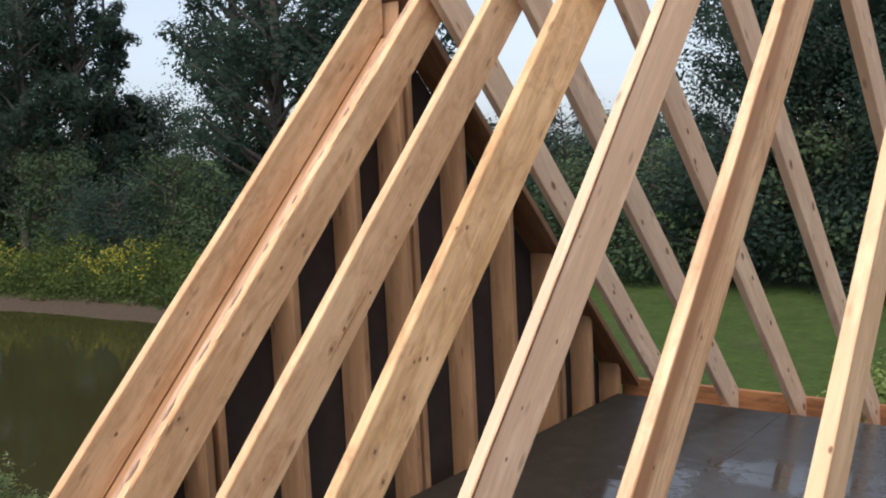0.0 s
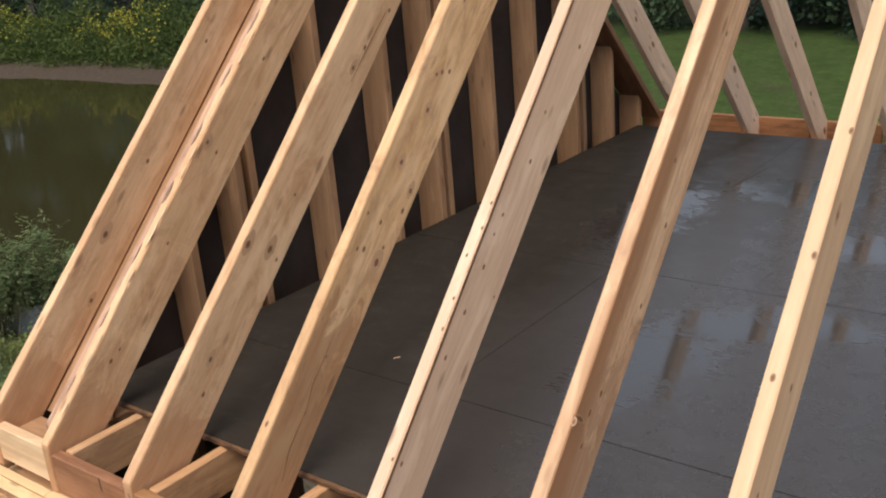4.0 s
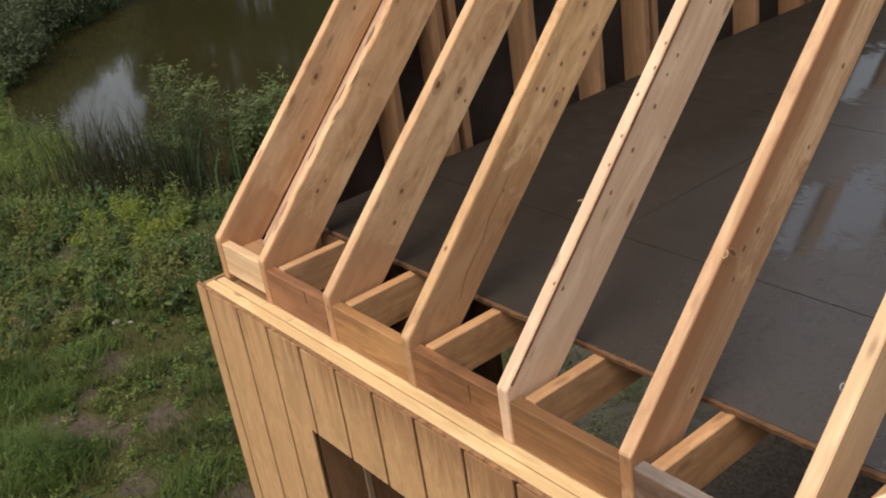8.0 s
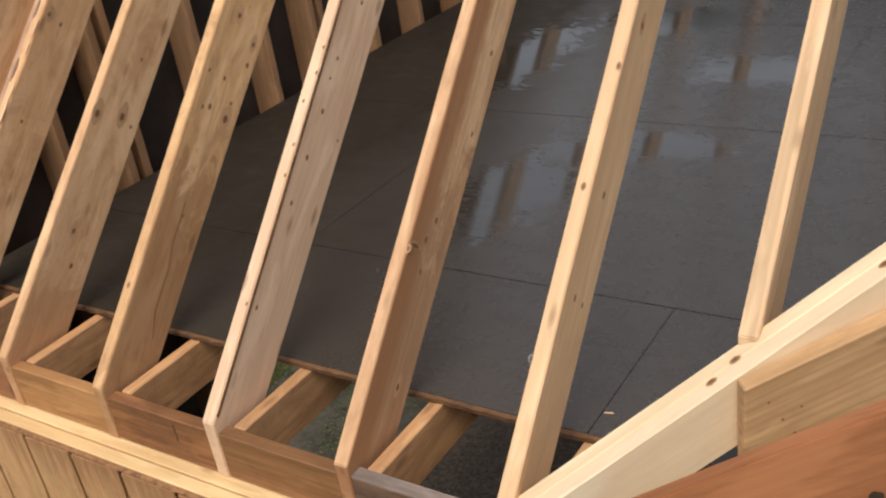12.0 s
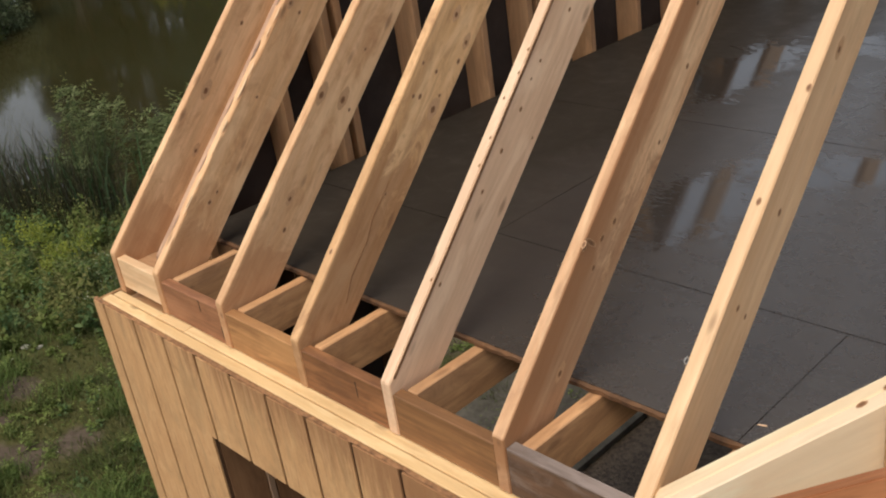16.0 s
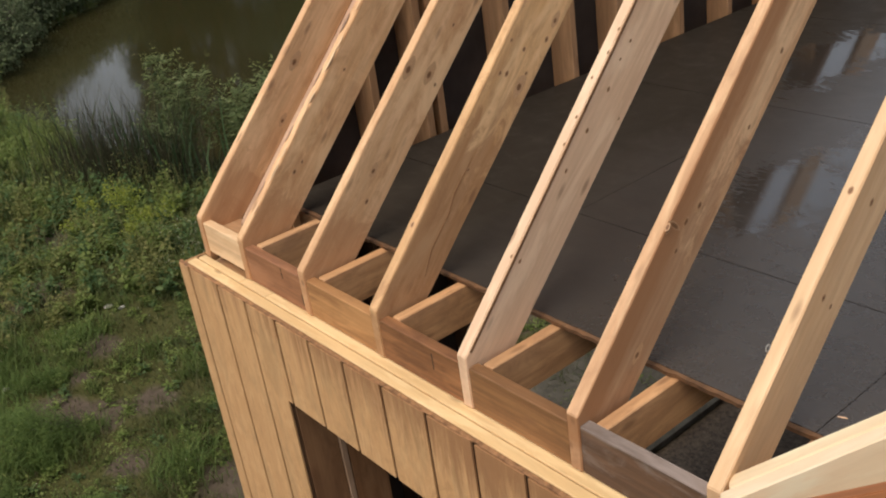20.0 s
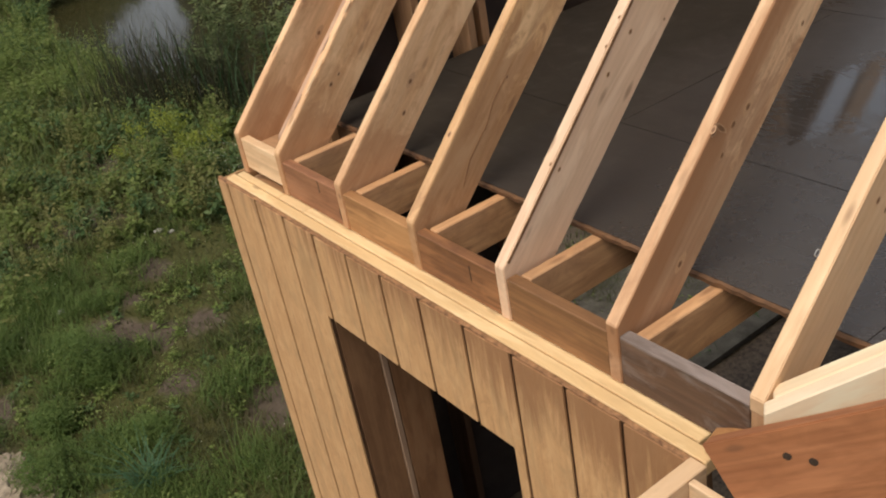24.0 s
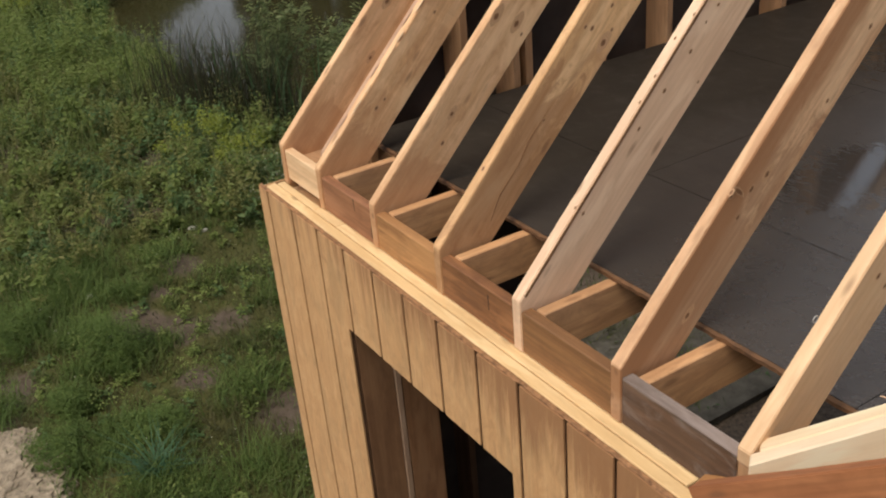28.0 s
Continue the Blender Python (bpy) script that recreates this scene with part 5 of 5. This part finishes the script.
b = np.c_[RNG.normal(0, 0.045, (100, 2)) + TUFT_AT, np.full(100, 0.33)]
v1, f1 = blades(b, RNG.uniform(0.16, 0.3, 100), RNG.uniform(0.6, 1.5, 100), 0.009)
tagged(soup("grass_tuft", v1, f1, TUFT), "bluish arching tuft of coarse grass", "grass")

# sand heap
bm = bmesh.new()
bmesh.ops.create_icosphere(bm, subdivisions=6, radius=1)
for q in bm.verts:
    k = 1 + 0.06 * noise.noise(q.co * 45) + 0.25 * noise.noise(q.co * 2.3) + 0.1 * noise.noise(q.co * 9) + 0.08 * noise.noise(q.co * 21)
    q.co = (-2.62 + q.co.x * 0.75 * k, -1.56 + q.co.y * 0.62 * k, 0.34 + q.co.z * 0.13 * k)
tagged(put("sand_heap", mesh_of(bm, "sand_heap"), Matrix(), SAND), "low heap of pale crumbly sand on the grass", "sand heap")


def tree(at, height, spread, mat, seed, leaves=7000, leaf=0.15, low=0.12, label="", name="tree"):
    """Tapered trunk, limbs, and a crown of many leaves in uneven clumps."""
    rng = np.random.default_rng(seed)
    ob = thing(name, at, label, "tree")
    bm = bmesh.new()
    base = Vector(at)

    def limb(p, q, r0, r1):
        d = (q - p).normalized()
        s = d.orthogonal().normalized()
        t = d.cross(s)
        rows = []
        for c, r in ((p, r0), ((p + q) / 2 + s * r0 * 0.6, (r0 + r1) / 2), (q, r1)):
            rows.append([bm.verts.new(c + (s * math.cos(a) + t * math.sin(a)) * r) for a in (0, 1.05, 2.1, 3.14, 4.19, 5.24)])
        for lo, hi in zip(rows, rows[1:]):
            for i in range(6):
                bm.faces.new((lo[i], lo[(i + 1) % 6], hi[(i + 1) % 6], hi[i]))

    top = base + Vector((rng.normal(0, 0.3), rng.normal(0, 0.3), height * 0.9))
    limb(base, top, height * 0.018, height * 0.004)
    clumps = []
    for i in range(64):
        f = rng.uniform(low, 0.95)
        a = rng.uniform(0, 6.28)
        reach = spread * (1.05 - 0.75 * abs(f - 0.4)) * rng.uniform(0.5, 1.1)
        p = base.lerp(top, max(0.08, f - 0.12))
        q = base.lerp(top, f) + Vector((math.cos(a) * reach, math.sin(a) * reach, rng.uniform(-0.2, 0.7)))
        limb(p, q, height * 0.006, height * 0.0015)
        for s in (1.0, 0.65):
            c = p.lerp(q, s)
            clumps.append((c.x, c.y, c.z, spread * rng.uniform(0.2, 0.42)))
    part("trunk", bm, BARK, ob)
    c = np.array(clumps)
    pick = rng.integers(0, len(c), leaves)
    d = rng.normal(size=(leaves, 3))
    d /= np.linalg.norm(d, axis=1)[:, None]
    r = c[pick, 3:4] * rng.uniform(0.25, 1.0, (leaves, 1)) ** 0.6
    pts = c[pick, :3] + d * r * (1, 1, 0.75)
    inner = leaf * ((1.9 - 1.0 * r / c[pick, 3:4]) if name == "tree" else 1.0)
    v, f = leaf_quads(pts, inner, 1.5, 0.3, rng, d + (0, 0, 0.8), 0.16)
    soup("crown", v, f, mat, ob)
    return ob


def polar(az, dist):
    return 2.6 + math.cos(radians(az)) * dist, -1.24 + math.sin(radians(az)) * dist


# Trees beyond 155 degrees are out of view, set only by the pond's reflection.
TREES = [
    (154.6, 22.5, 20, 3.6, 0), (152.3, 25, 17, 3.6, 0), (149.5, 25, 15.6, 3.8, 0), (148.0, 28, 19, 3.2, 0), (146.6, 27, 17.5, 2.6, 0), (138.2, 27, 17, 2.6, 0), (136, 25, 18, 3.4, 0),
    (133.3, 29, 18, 3.6, 0), (131, 26, 18, 3.2, 0), (129.0, 28, 16, 2.6, 0), (109, 29, 12, 3.0, 0), (106, 27, 12, 3.2, 0),
    (103, 30, 12.5, 3.2, 0), (100, 27, 12, 3.4, 0), (95, 29, 12, 3.6, 0), (156.3, 20, 17, 1.8, 0), (158.2, 19, 14.5, 2.0, 0), (160.5, 17, 7.6, 2.6, 0), (162.8, 16, 9.6, 2.2, 0), (164.8, 15, 12.5, 2.2, 0), (167.6, 13, 19, 3.6, 0), (168, 10, 20, 5, 0), (172, 6.5, 20, 5, 0),
    (153.6, 30, 24, 4.6, 0), (150.8, 31, 19, 4.6, 0), (156.4, 26, 22, 2.4, 0),
    (142.6, 32, 8.4, 3.0, 1), (124, 50, 6.6, 3.6, 1), (119.5, 56, 7.2, 4.4, 1), (115.5, 54, 6.6, 4.0, 1), (144.9, 29, 14.0, 1.5, 1),
]
for i, (az, deep, h, s, grey) in enumerate(TREES):
    x, y = polar(az, (deep + 1.24) / math.sin(radians(az)))
    tree((x, y, gz(x, y) - 0.05), h, s, LEAF_GREY if grey else LEAF_FAR, 100 + i, (34000 if az < 112 else 19000 if az < 158 else 4500) if deep < 40 else 6000, (0.07 if az < 112 else 0.104 if az < 158 else 0.22) if deep < 40 else 0.16,
         label="grey-green willow on the far bank" if grey else "tall dark green leafy tree behind the pond")
for i, az in enumerate((155, 151, 147.5, 144.5, 141.5, 138, 134.5, 131, 127, 123, 119, 115, 111, 107.5, 104, 100.5, 97)):
    x, y = polar(az, (23.5 + (i * 5 % 3) * 0.8 + (1.8 if az < 125 else 0) + 1.24) / math.sin(radians(az)))
    tree((x, y, gz(x, y) - 0.05), 3.6 + (i * 7 % 5) * 0.45, 2.6, LEAF_MID if i % 3 else LEAF_FAR, 300 + i, 6000, 0.1, 0.05, label="dense dark green shrub under the trees", name="shrub")
for i, (x, y) in enumerate(((-20.8, 4.2), (-22.0, 5.6), (-23.2, 6.6), (-24.2, 8.0), (-22.5, 3.6), (-25, 5.6), (-26, 7.6), (-27.5, 9.4), (-27, 6.2))):
    tree((x, y, gz(x, y) - 0.05), 1.5, 1.3, LEAF_BANK, 400 + i, 4200, 0.055, 0.05, label="grey-green shrub on the pond's side bank", name="shrub")
for i in range(9):
    f = i / 8
    x, y = (-18.0 - 5.2 * f, 3.6 + 3.0 * f * f + 1.4 * f)
    tree((x, y, gz(x, y) - 0.05), 0.75 + 0.2 * (i * 5 % 3), 0.8, LEAF_BANK, 430 + i, 2600, 0.05, 0.03, label="low leafy bush overhanging the pond", name="shrub")
tree((0.3, 10.4, gz(0.3, 10.4) - 0.05), 1.9, 0.95, LEAF_SHRUB, 460, 6000, 0.045, 0.03, label="pale green feathery bush standing on the lawn", name="shrub")
# goldenrod and tall weeds on the far bank
n = 52000
x, y = RNG.uniform(-36, -14, n), RNG.uniform(15.8, 20.6, n)
ok = pond_distance(x, y) > 1.1
x, y = x[ok], y[ok]
lift = 0.55 + 0.9 * swell(x * 0.45, y * 0.7) + 0.35 * np.sin(x * 2.3 + y)
c = np.c_[x, y, ground_height(x, y) + RNG.uniform(0, 1, len(x)) * np.clip(lift, 0.25, 2)]
v1, f1 = leaf_quads(c, 0.075)
grow("bank_weeds", v1, f1, BANKWEED, "thick green weeds along the far bank", "weeds")
n = 6500
x, y = RNG.uniform(-36, -14, n), RNG.uniform(16.6, 19.6, n)
ok = (np.sin(x * 2.1) + np.sin(x * 0.9 + y) > 0.3) & (pond_distance(x, y) > 1.3)
x, y = x[ok], y[ok]
c = np.c_[x, y, ground_height(x, y) + 0.62 + 0.9 * swell(x * 0.45, y * 0.7) + RNG.uniform(-0.2, 0.35, len(x))]
v1, f1 = leaf_quads(c, 0.08, 1.2)
grow("bank_goldenrod", v1, f1, BANKGOLD, "yellow goldenrod flowers along the far bank", "wildflowers")
